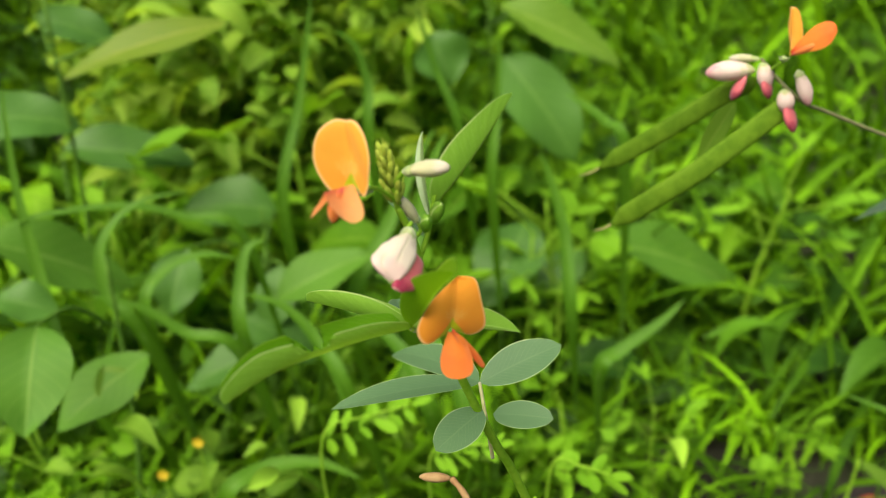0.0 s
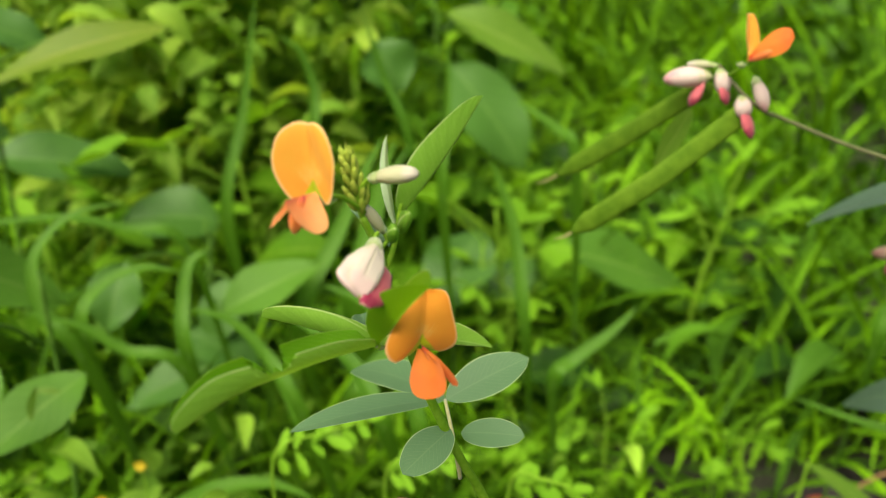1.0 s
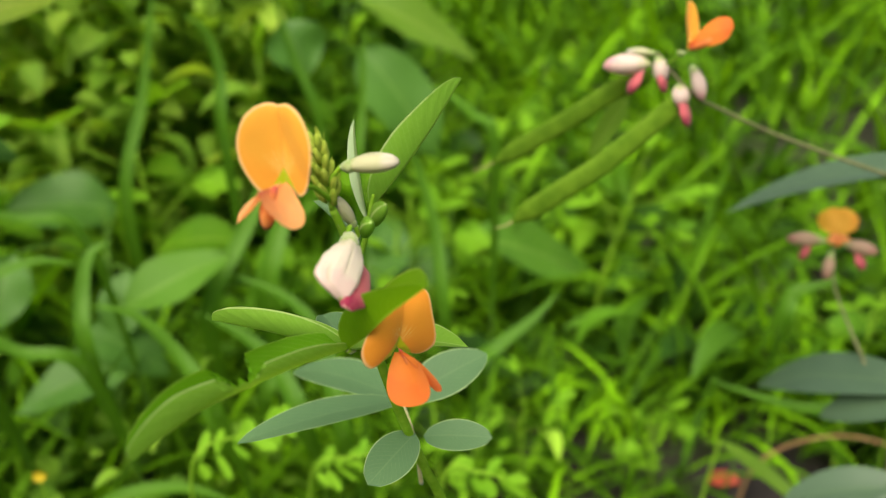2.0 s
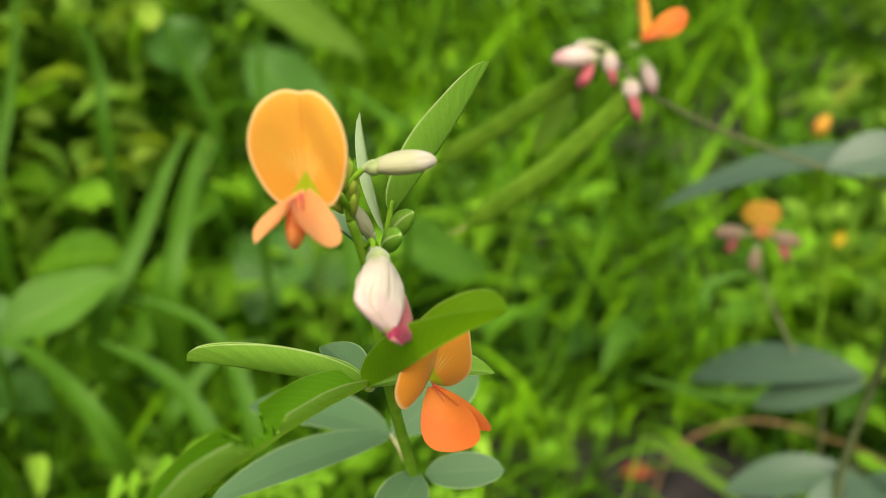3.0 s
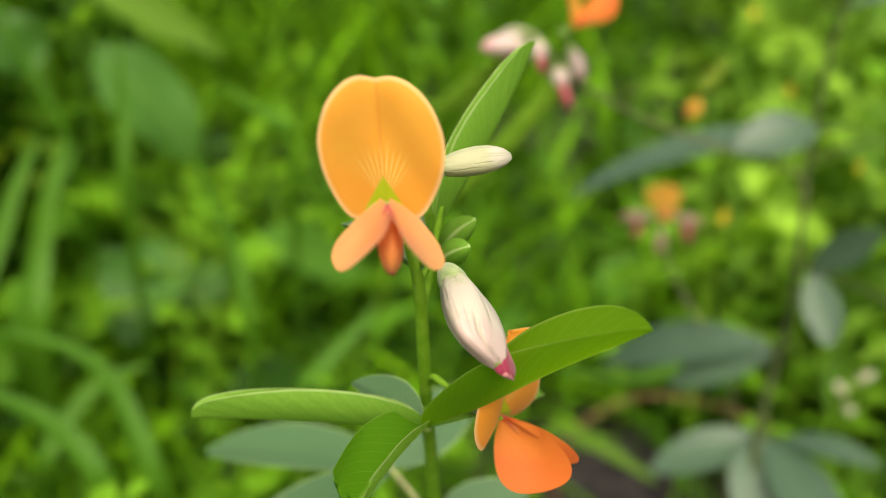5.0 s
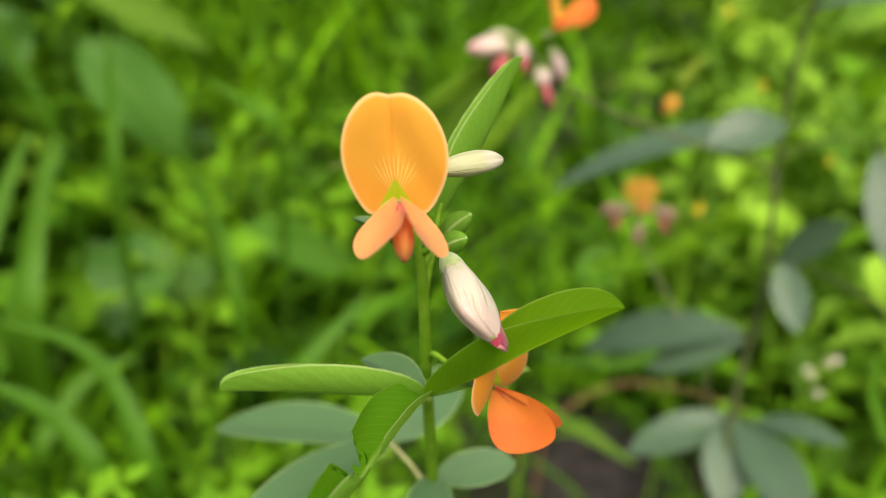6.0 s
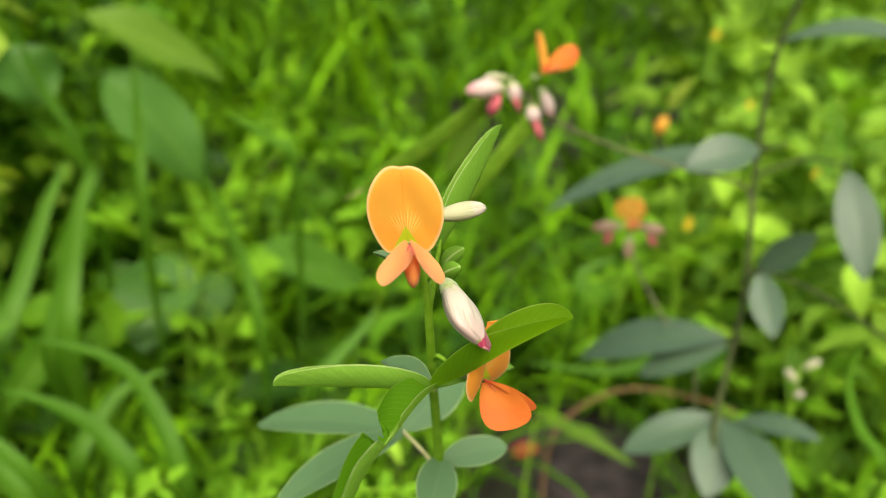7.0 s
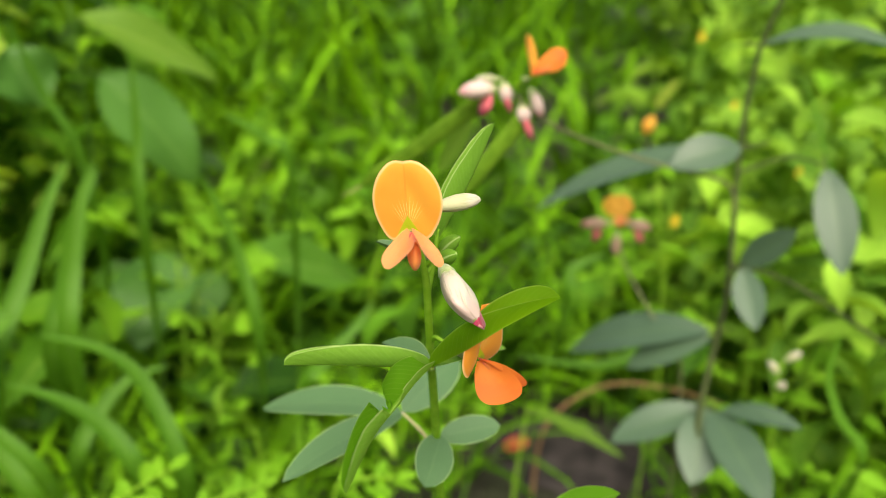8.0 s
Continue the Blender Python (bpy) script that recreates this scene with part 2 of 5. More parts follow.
STEM_THIN = plain_material("thin_brown_stalk", (0.085, 0.095, 0.035), (0.13, 0.135, 0.06), 300.0, 0.6, 0.0, 0.00015)
STEM_DARK = plain_material("stem_dark", (0.026, 0.038, 0.012), (0.050, 0.062, 0.022), 300.0, 0.85, 0.0, 0.00015, spec=0.08)
STEM_WEED = plain_material("stem_weed", (0.045, 0.115, 0.010), (0.080, 0.170, 0.020), 200.0, 0.7, 0.1, 0.0002, spec=0.10)
DOWNY = plain_material("downy_calyx", (0.22, 0.31, 0.09), (0.33, 0.39, 0.17), 500.0, 0.75, 0.2, 0.0002, sheen=0.4)
BUD_GREEN = plain_material("raceme_buds", (0.20, 0.31, 0.018), (0.34, 0.42, 0.06), 450.0, 0.7, 0.3, 0.0002, spec=0.15, island=True)
HAIR = plain_material("down_hair", (0.30, 0.36, 0.15), (0.43, 0.46, 0.26), 300.0, 0.7, 0.3)
BANNER = standard_material("orange_banner", (0.84, 0.40, 0.045), (0.80, 0.29, 0.026), (0.46, 0.52, 0.01), (0.92, 0.72, 0.24))
# redder than BANNER, and lightened to offset the shade on the nodding flower
NODDING = standard_material("deep_orange_banner_lit", (0.90, 0.36, 0.036), (0.86, 0.27, 0.022), (0.52, 0.52, 0.01), (0.95, 0.70, 0.22))
WING = petal_material("orange_wing", (0.68, 0.17, 0.09), (0.78, 0.30, 0.09), (0.80, 0.35, 0.12), 0.5)
KEEL = petal_material("orange_keel", (0.58, 0.07, 0.07), (0.62, 0.18, 0.04), (0.62, 0.22, 0.05))
DEEP_WING = petal_material("deep_orange_wing", (0.58, 0.07, 0.014), (0.70, 0.20, 0.024), (0.68, 0.15, 0.022), 0.45, streak=0.06, streaks=40.0, relief=0.2)
YELLOW_BANNER = petal_material("yellow_orange_banner", (0.55, 0.30, 0.02), (0.60, 0.30, 0.03), (0.60, 0.27, 0.03))
CREAM = petal_material("cream_bud", (0.34, 0.40, 0.14), (0.56, 0.50, 0.41), (0.56, 0.42, 0.38), 0.3, 0.7, relief=1.8)
CREAM_PINK = petal_material("pinkish_cream_bud", (0.36, 0.38, 0.18), (0.56, 0.44, 0.40), (0.50, 0.26, 0.27), 0.3, 0.7)
CREAM_GREEN = petal_material("green_cream_bud", (0.20, 0.31, 0.05), (0.40, 0.40, 0.24), (0.48, 0.44, 0.36), 0.3, 0.5)
CREAM_DULL = petal_material("dull_cream_bud", (0.24, 0.26, 0.10), (0.36, 0.24, 0.17), (0.36, 0.17, 0.14), 0.3, 0.6)
PINK = petal_material("pink_petal", (0.52, 0.22, 0.22), (0.48, 0.10, 0.12), (0.28, 0.02, 0.06), 0.3, 0.5)
POD = plain_material("pod_green", (0.058, 0.125, 0.005), (0.090, 0.172, 0.009), 160.0, 0.7, 0.2, 0.0003, spec=0.08)
POD_EDGE = plain_material("pod_seam", (0.14, 0.15, 0.03), (0.19, 0.18, 0.06), 200.0, 0.6)
DRY = plain_material("dry_straw", (0.19, 0.10, 0.04), (0.29, 0.19, 0.085), 220.0, 0.8, 0.1, 0.0003)
RED_LEAF = plain_material("fallen_red_leaf", (0.30, 0.03, 0.018), (0.36, 0.08, 0.03), 200.0, 0.6, 0.2, 0.0003)
YELLOW = plain_material("yellow_petal", (0.55, 0.38, 0.012), (0.58, 0.44, 0.025), 400.0, 0.6, 0.3)
ROCK = plain_material("dark_rock", (0.012, 0.010, 0.010), (0.038, 0.032, 0.031), 45.0, 0.85, 0.0, 0.004, 0.15)
PALE_STONE = plain_material("pale_stone", (0.30, 0.31, 0.29), (0.42, 0.42, 0.40), 40.0, 0.8, 0.0, 0.003)
SOIL = plain_material("soil", (0.012, 0.010, 0.006), (0.022, 0.026, 0.010), 22.0, 0.9, 0.0, 0.01)


# ---- building helpers ----
AT = {}


def link(ob, parent, m):
    AT[ob] = m
    if parent is None:
        ob.matrix_basis = m
    else:
        ob.parent = parent
        ob.matrix_basis = AT[parent].inverted() @ m
    return ob


def thing(name, base, label, category, group="", kind=""):
    ob = new(name)
    ob.empty_display_size = 0.01
    link(ob, None, Matrix.Translation(base))
    return tagged(ob, label, category, group, kind)


def mesh_part(name, me, material, parent, label="", m=Matrix()):
    if not me.materials:
        me.materials.append(material)
    ob = link(new(name, me), parent, m)
    if label:
        tagged(ob, label)
    return ob


def part(name, bm, material, parent, label="", m=Matrix()):
    me = bpy.data.meshes.new(name)
    bm.to_mesh(me)
    bm.free()
    for p in me.polygons:
        p.use_smooth = True
    return mesh_part(name, me, material, parent, label, m)


def grid_bm(points, uvs, thick, rim_uvs=None):
    """A sheet of rows of points, with a back side thick metres behind it (0: one sheet)."""
    bm = bmesh.new()
    layer = bm.loops.layers.uv.new("UVMap")
    second = bm.loops.layers.uv.new("Rim") if rim_uvs else None
    nu, nv = len(points), len(points[0])

    def sheet(off, flip):
        slot = 1 if flip else 0
        vs = [[bm.verts.new((p[0], p[1], p[2] + off)) for p in row] for row in points]
        for i in range(nu - 1):
            for j in range(nv - 1):
                idx = [(i, j), (i, j + 1), (i + 1, j + 1), (i + 1, j)]
                if flip:
                    idx.reverse()
                f = bm.faces.new([vs[a][b] for a, b in idx])
                f.material_index = slot
                for loop, (a, b) in zip(f.loops, idx):
                    loop[layer].uv = uvs[a][b]
                    if second:
                        loop[second].uv = rim_uvs[a][b]
        return vs

    top = sheet(0.0, False)
    if thick:
        low = sheet(-thick, True)
        rim = [(i, 0) for i in range(nu)] + [(nu - 1, j) for j in range(1, nv)] + [(i, nv - 1) for i in range(nu - 2, -1, -1)] + [(0, j) for j in range(nv - 2, 0, -1)]
        for a, b in zip(rim, rim[1:] + rim[:1]):
            f = bm.faces.new([top[b[0]][b[1]], top[a[0]][a[1]], low[a[0]][a[1]], low[b[0]][b[1]]])
            for loop, k in zip(f.loops, (b, a, a, b)):
                loop[layer].uv = uvs[k[0]][k[1]]
    bmesh.ops.remove_doubles(bm, verts=bm.verts, dist=1e-7)
    return bm


def outline(u, widest=1.0, blunt=0.75):
    return max(0.0, math.sin(math.pi * (min(1.0, max(0.0, u)) ** widest))) ** blunt


def leaf_bm(length, width, fold=10.0, arch=0.0, widest=1.0, blunt=0.75, nu=14, nv=6, thick=0.0, ripple=0.0, seed=0):
    """A leaf from the origin along +y with its face up; fold lifts both halves, arch bows it upward between its ends."""
    rnd = random.Random(seed)
    ph = rnd.uniform(0, 6)
    cs, sn = math.cos(radians(fold)), math.sin(radians(fold))
    pts, uvs = [], []
    for i in range(nu + 1):
        u = i / nu
        h = width / 2 * outline(u, widest, blunt) + (0.0002 if 0 < i < nu else 0.00005)
        row, uvr = [], []
        for j in range(nv + 1):
            v = -1 + 2 * j / nv
            a = abs(v) * h
            z = a * sn + arch * 4 * u * (1 - u) + ripple * math.sin(9 * u + ph + (2 if v > 0 else 0)) * abs(v)
            row.append((v * h * cs, u * length, z))
            uvr.append((u, (v + 1) / 2))
        pts.append(row)
        uvs.append(uvr)
    return grid_bm(pts, uvs, thick)


def along(base, tip, up=(0, 0, 1), roll=0.0):
    """The pose with its y axis from base to tip and its z axis near up, turned by roll degrees about y."""
    base, y = Vector(base), (Vector(tip) - Vector(base)).normalized()
    x = y.cross(Vector(up)).normalized()
    z = x.cross(y)
    m = Matrix((x, y, z)).transposed().to_4x4()
    m.translation = base
    return m @ pose(0, 0, 0, 0, roll, 0)


def leaf(parent, base, tip, width, material, up=(0, 0, 1), roll=0.0, name="leaf", label="", under=None, **shape):
    """A leaf or petal part; under: another material for its lower side."""
    n = (Vector(tip) - Vector(base)).length
    if under:
        shape["thick"] = 0.0002
    ob = part(name, leaf_bm(n, width, **shape), material, parent, label, along(base, tip, up, roll))
    if under:
        ob.data.materials.append(under)
    return ob


def smooth_path(points, steps=6):
    pts = [Vector(p) for p in points]
    if len(pts) == 2:
        return [pts[0].lerp(pts[1], i / steps) for i in range(steps + 1)]
    out = []
    for i in range(len(pts) - 1):
        a, b, c, d = pts[max(0, i - 1)], pts[i], pts[i + 1], pts[min(len(pts) - 1, i + 2)]
        for k in range(steps):
            t = k / steps
            out.append(0.5 * ((2 * b) + (c - a) * t + (2 * a - 5 * b + 4 * c - d) * t * t + (3 * b - a - 3 * c + d) * t ** 3))
    out.append(pts[-1])
    return out


def tube_bm(points, r0, r1, sides=8, steps=6, knobs=0.0, flat=1.0):
    """A tapered round stalk through the points."""
    path = smooth_path(points, steps)
    bm = bmesh.new()
    rings, side = [], Vector((1, 0.2, 0.1))
    for i, p in enumerate(path):
        d = (path[min(i + 1, len(path) - 1)] - path[max(i - 1, 0)]).normalized()
        x = (side - d * side.dot(d)).normalized()
        y = d.cross(x)
        side = x
        t = i / (len(path) - 1)
        r = (r0 + (r1 - r0) * t) * (1 + knobs * math.sin(i * 1.7))
        rings.append([bm.verts.new(p + (x * math.cos(6.2832 * k / sides) + y * flat * math.sin(6.2832 * k / sides)) * r) for k in range(sides)])
    for a, b in zip(rings, rings[1:]):
        for k in range(sides):
            bm.faces.new((a[k], a[(k + 1) % sides], b[(k + 1) % sides], b[k]))
    bm.faces.new(list(reversed(rings[0])))
    bm.faces.new(rings[-1])
    return bm


def stalk(parent, points, r0, r1, material=None, name="stem", label="", **k):
    return part(name, tube_bm(points, r0, r1, **k), material or STEM, parent, label)


def pod_shape_bm(length, width, depth, widest=1.0, blunt=0.6, bend=0.0, nu=12, sides=10, keel=0.0, crease=0.0):
    """A closed bud or drop along +y, wider than deep, with a ridge (keel) on its upper side."""
    bm = bmesh.new()
    layer = bm.loops.layers.uv.new("UVMap")
    rings = []
    for i in range(nu + 1):
        u = i / nu
        h = outline(0.012 + 0.976 * u, widest, blunt)
        ring, flat = [], h
        for k in range(sides):
            a = 6.28318 * k / sides
            s = math.sin(a)
            h = flat * (1 + crease * math.cos(4 * a + 1.5 * u))
            ring.append(bm.verts.new((width / 2 * h * math.cos(a), u * length, depth / 2 * h * (s + (keel * s ** 5 if s > 0 else 0)) + bend * 4 * u * (1 - u))))
        rings.append(ring)
    for i in range(nu):
        for k in range(sides):
            f = bm.faces.new((rings[i][k], rings[i][(k + 1) % sides], rings[i + 1][(k + 1) % sides], rings[i + 1][k]))
            for loop, (a, b) in zip(f.loops, ((i, k), (i, k + 1), (i + 1, k + 1), (i + 1, k))):
                loop[layer].uv = (a / nu, b / sides)
    bm.faces.new(rings[0])
    bm.faces.new(list(reversed(rings[-1])))
    bmesh.ops.recalc_face_normals(bm, faces=bm.faces)
    return bm


def banner_bm(height, width, cup=18.0, back=0.0, notch=0.05, nu=22, nv=14, thick=0.0, at=0.56, bow=0.9):
    """Rounded banner petal standing along +y with its face to +z; cup brings its halves forward."""
    pts, uvs, rims = [], [], []
    for i in range(nu + 1):
        s = i / nu
        s = 1 - (1 - s) ** 2.0
        if s > at:
            half = math.sqrt(max(0.0, 1 - ((s - at) / (1 - at)) ** 2))
        else:
            half = 0.20 + 0.80 * (1 - ((at - s) / at) ** 2.6) ** 0.72
        half = max(half, 0.012)
        row, uvr = [], []
        for j in range(nv + 1):
            v = -1 + 2 * j / nv
            x = v * half * width / 2
            y = s * height - notch * height * math.exp(-(x / (0.09 * width)) ** 2) * s ** 6
            a = abs(x)
            z = a * math.tan(radians(cup)) - bow * a * a / width - back * s * s * height + 0.0004 * (1 - math.exp(-(x / 0.0006) ** 2))
            z += 0.00025 * math.sin(5 * v + 7 * s)
            row.append((x, y, z))
            uvr.append((x / width + 0.5, y / height))
        pts.append(row)
        uvs.append(uvr)
        rims.append([(s, abs(-1 + 2 * j / nv)) for j in range(nv + 1)])
    return grid_bm(pts, uvs, thick, rims)


def curve(points, u):
    """The place at share u of a smooth line through the points."""
    path = smooth_path(points, 8)
    k = min(max(u, 0.0), 1.0) * (len(path) - 1)
    i = min(int(k), len(path) - 2)
    return path[i].lerp(path[i + 1], k - i)


def loft(parent, name, rows, uvs, first, second=None, label="", rims=None):
    """A sheet through rows of points; its first half across in one material, its second half in another."""
    nu, nv = len(rows), len(rows[0])
    bm = bmesh.new()
    layer = bm.loops.layers.uv.new("UVMap")
    rim = bm.loops.layers.uv.new("Rim")
    vs = [[bm.verts.new(p) for p in r] for r in rows]
    for i in range(nu - 1):
        for j in range(nv - 1):
            idx = [(i, j), (i, j + 1), (i + 1, j + 1), (i + 1, j)]
            f = bm.faces.new([vs[a][b] for a, b in idx])
            f.material_index = 1 if second and j >= (nv - 1) // 2 else 0
            for loop, (a, b) in zip(f.loops, idx):
                loop[layer].uv = uvs[a][b]
                loop[rim].uv = rims[a][b] if rims else (0.0, 0.0)
    ob = part(name, bm, first, parent, label)
    if second:
        ob.data.materials.append(second)
    return ob


def folded_leaf(parent, rib, far, near, top, under, label="", bite=None, nu=90, nv=12, widest=0.85, blunt=0.5, bulge=0.0012, curl=0.25, side=(0.1, -0.9, -0.4)):
    """A leaflet folded along its rib: far and near are the reaches of its halves, or lists of them along it; bite is (from, to, depth)."""
    reaches = [curve(r if isinstance(r, list) else [r, r], k / nu) for r in (far, near) for k in range(nu + 1)]
    rows, uvs = [], []
    for i in range(nu + 1):
        u = i / nu
        p = curve(rib, u)
        h = max(0.03, outline(u, widest, blunt))
        row, line = [], []
        for j in range(2 * nv + 1):
            v = j / nv - 1
            a = abs(v)
            reach = h
            if bite:
                lo = bite[0] + 0.010 * math.sin(9 * v + 1) + 0.004 * math.sin(31 * v)
                hi = bite[1] + 0.008 * math.sin(13 * v) + 0.004 * math.sin(37 * v + 2)
                if lo < u < hi:
                    k = min(1.0, 6 * min(u - lo, hi - u) / (hi - lo))
                    reach = h * (1 - bite[2] * k * (1.0 if v > 0 else 1.75) * (0.88 + 0.09 * math.sin(150 * u + 2) + 0.05 * math.sin(420 * u)))
            r = a * reach
            off = reaches[i + nu + 1] if v > 0 else reaches[i]
            out = Vector(side) * (1 if v > 0 else -1)
            q = p + off * r + out * bulge * (4 * r * (1 - r) + (0.0 if v > 0 else -curl * r * r)) * h
            q = q + out * (0.00003 * math.sin(60 * u - 14 * a))
            row.append(q)
            line.append((u, 0.5 + 0.5 * v * reach / h))
        rows.append(row)
        uvs.append(line)
    return loft(parent, "leaflet", rows, uvs, top, under, label)


def flat_bud_bm(length, back, belly, depth, nu=22, sides=20, ridge=0.0):
    """A bud flattened sideways, along +y: back and belly give its edge towards +x and -x as (share, reach) pairs."""
    def reach(pairs, u):
        for (a, p), (b, q) in zip(pairs, pairs[1:]):
            if u <= b:
                k = (u - a) / (b - a)
                return p + (q - p) * (k * k * (3 - 2 * k) * 0.5 + k * 0.5)
        return pairs[-1][1]

    bm = bmesh.new()
    layer = bm.loops.layers.uv.new("UVMap")
    lo, hi = back[0][0], back[-1][0]
    rings = []
    for i in range(nu + 1):
        s = i / nu
        u = lo + (hi - lo) * s
        a, b = reach(back, u), reach(belly, u)
        d = depth / 2 * outline(0.02 + 0.96 * s, 1.1, 0.55)
        ring = []
        for k in range(sides):
            t = 6.28318 * k / sides
            c, n = math.cos(t), math.sin(t)
            x = c * a if c > 0 else c * b
            z = d * (abs(n) ** 1.25) * (1 if n > 0 else -1) * (1 + ridge * math.cos(5 * t + 2 * u) + 0.5 * ridge * math.sin(9 * t))
            ring.append(bm.verts.new((x, u * length, z)))
        rings.append(ring)
    for i in range(nu):
        for k in range(sides):
            f = bm.faces.new((rings[i][k], rings[i][(k + 1) % sides], rings[i + 1][(k + 1) % sides], rings[i + 1][k]))
            for loop, (a, b) in zip(f.loops, ((i, k), (i, k + 1), (i + 1, k + 1), (i + 1, k))):
                loop[layer].uv = (a / nu, b / sides)
    bm.faces.new(rings[0])
    bm.faces.new(list(reversed(rings[-1])))
    bmesh.ops.recalc_face_normals(bm, faces=bm.faces)
    return bm


def frame_of(origin, up, right):
    """Pose at origin with y along up and x along right; its z looks out of the flower."""
    y = Vector(up).normalized()
    x = Vector(right)
    x = (x - y * x.dot(y)).normalized()
    z = x.cross(y)
    m = Matrix((x, y, z)).transposed().to_4x4()
    m.translation = Vector(origin)
    return m


def calyx(parent, base, mouth, size, teeth=5, material=None):
    """Small downy cup with pointed teeth."""
    base, mouth = Vector(base), Vector(mouth)
    d = mouth - base
    bm = pod_shape_bm(d.length * 1.05, size, size, 1.5, 0.6, nu=8, sides=10)
    cup = part("calyx", bm, material or DOWNY, parent, "pale green downy calyx", along(base, mouth))
    m = along(base, mouth)
    for k in range(teeth):
        a = 6.28318 * k / teeth
        p = m @ Vector((0.42 * size * math.cos(a), d.length * 0.75, 0.42 * size * math.sin(a)))
        q = m @ Vector((0.60 * size * math.cos(a), d.length * 1.15, 0.60 * size * math.sin(a)))
        leaf(cup, p, q, size * 0.28, material or DOWNY, up=q - base, name="calyx_tooth", nu=4, nv=2, blunt=1.0, widest=0.6, fold=20)
    return cup


def closed_bud(parent, base, tip, width, material, pink_tip=None, name="bud", label="", widest=1.1, bend=0.0, pink_width=0.6, up=(0, 0, 1), depth=0.85, pink_from=0.35, squat=0.62, crease=0.0):
    """A bud: calyx at its base, folded banner, and where given the darker keel that peeps out beneath."""
    base, tip = Vector(base), Vector(tip)
    n = (tip - base).length
    m = along(base, tip, up)
    ob = part(name, pod_shape_bm(n, width, width * depth, widest, squat, bend, 14, 12, 0.25, crease), material, parent, label, m)
    if pink_tip is not None and depth < 0.8:
        side = m.col[2].to_3d()
        for k in (-1, 1):
            off = side * k * width * depth * 0.18
            leaf(ob, base.lerp(tip, 0.08) + off, tip + off * 0.6, width * 1.12, material, up=side * k, name="folded_banner", fold=-24, arch=width * depth * 0.36, widest=1.05, blunt=0.6, nv=8)
    cup = part("calyx", pod_shape_bm(n * 0.30, min(width * 0.72, 0.0042), min(width * 0.66, 0.0040), 1.35, 0.6, 0, 8, 10), DOWNY, ob, "", m @ Matrix.Translation((0, -n * 0.03, 0)))
    if pink_tip is not None:
        pink_tip = Vector(pink_tip)
        b2 = base.lerp(tip, pink_from)
        part("keel", pod_shape_bm((pink_tip - b2).length, width * pink_width, width * 0.5, 1.5, 0.6, 0, 10, 10), PINK, ob, "pink keel showing under the banner", along(b2, pink_tip, up))
    return ob


def scatter_mesh(name, verts, faces, uvs, poses):
    """One mesh of many copies of a small sheet, each under its own 4x4 pose."""
    v = np.c_[np.array(verts, float), np.ones(len(verts))]
    mats = np.array(poses, float)
    co = (mats @ v.T).transpose(0, 2, 1)[:, :, :3].reshape(-1, 3)
    f = np.array(faces, np.int32)
    n = len(mats)
    idx = (f[None] + (np.arange(n) * len(verts))[:, None, None]).reshape(-1)
    me = bpy.data.meshes.new(name)
    me.vertices.add(len(co))
    me.vertices.foreach_set("co", co.ravel())
    me.loops.add(len(idx))
    me.loops.foreach_set("vertex_index", idx)
    k = f.shape[1]
    me.polygons.add(n * len(f))
    me.polygons.foreach_set("loop_start", np.arange(0, len(idx), k, dtype=np.int32))
    layer = me.uv_layers.new(name="UVMap")
    u = np.tile(np.array(uvs, float)[f.ravel()], (n, 1))
    layer.data.foreach_set("uv", u.ravel())
    me.update(calc_edges=True)
    me.validate()
    me.polygons.foreach_set("use_smooth", np.ones(len(me.polygons), bool))
    return me


def sheet_template(nu, half, height, reach, vee):
    """Verts, faces and uvs of a bent blade of three columns: half(u), height(u) and reach(u) give its form."""
    verts, uvs, faces = [], [], []
    for i in range(nu + 1):
        u = i / nu
        for v in (-1, 0, 1):
            verts.append((v * half(u), reach(u), height(u) + abs(v) * half(u) * vee))
            uvs.append((u, (v + 1) / 2))
    for i in range(nu):
        for j in (0, 1):
            a = 3 * i + j
            faces.append((a, a + 1, a + 4, a + 3))
    return verts, faces, uvs


# ---- ground ----
GROUND = -0.035


def ground_height(x, y):
    """Nearly level near the plants, a low bank behind them, level again far off."""
    d = math.hypot(x, y)
    rise = 0.10 * min(max(d - 1.3, 0.0), 4.0) if y > -1 else 0.0
    return GROUND + rise + 0.012 * math.sin(3.1 * x + 1) * math.sin(2.7 * y) * (1 if d > 0.8 else 0.3)


def ground_bm():
    bm = bmesh.new()
    radii = [0.0, 0.15, 0.3, 0.45, 0.6, 0.75, 0.9, 1.1, 1.3, 1.6, 2.0, 2.5, 3.2, 4.2, 5.3, 7, 10, 20, 60, 200, 900]
    rings = []
    for r in radii:
        rings.append([bm.verts.new((r * math.cos(6.28318 * k / 48), r * math.sin(6.28318 * k / 48), ground_height(r * math.cos(6.28318 * k / 48), r * math.sin(6.28318 * k / 48)))) for k in range(48 if r else 1)])
    for k in range(48):
        bm.faces.new((rings[0][0], rings[1][k], rings[1][(k + 1) % 48]))
    for a, b in zip(rings[1:], rings[2:]):
        for k in range(48):
            bm.faces.new((a[k], b[k], b[(k + 1) % 48], a[(k + 1) % 48]))
    return bm


tagged(part("ground", ground_bm(), SOIL, None), "dark moist soil under dense weeds and grass", "ground", kind="structure")


# ---- main flowering plant ----
plant = thing("flowering_plant", (0.112, 0.292, GROUND), "slender green pea-family herb with orange flowers growing among grass", "flowering plant")
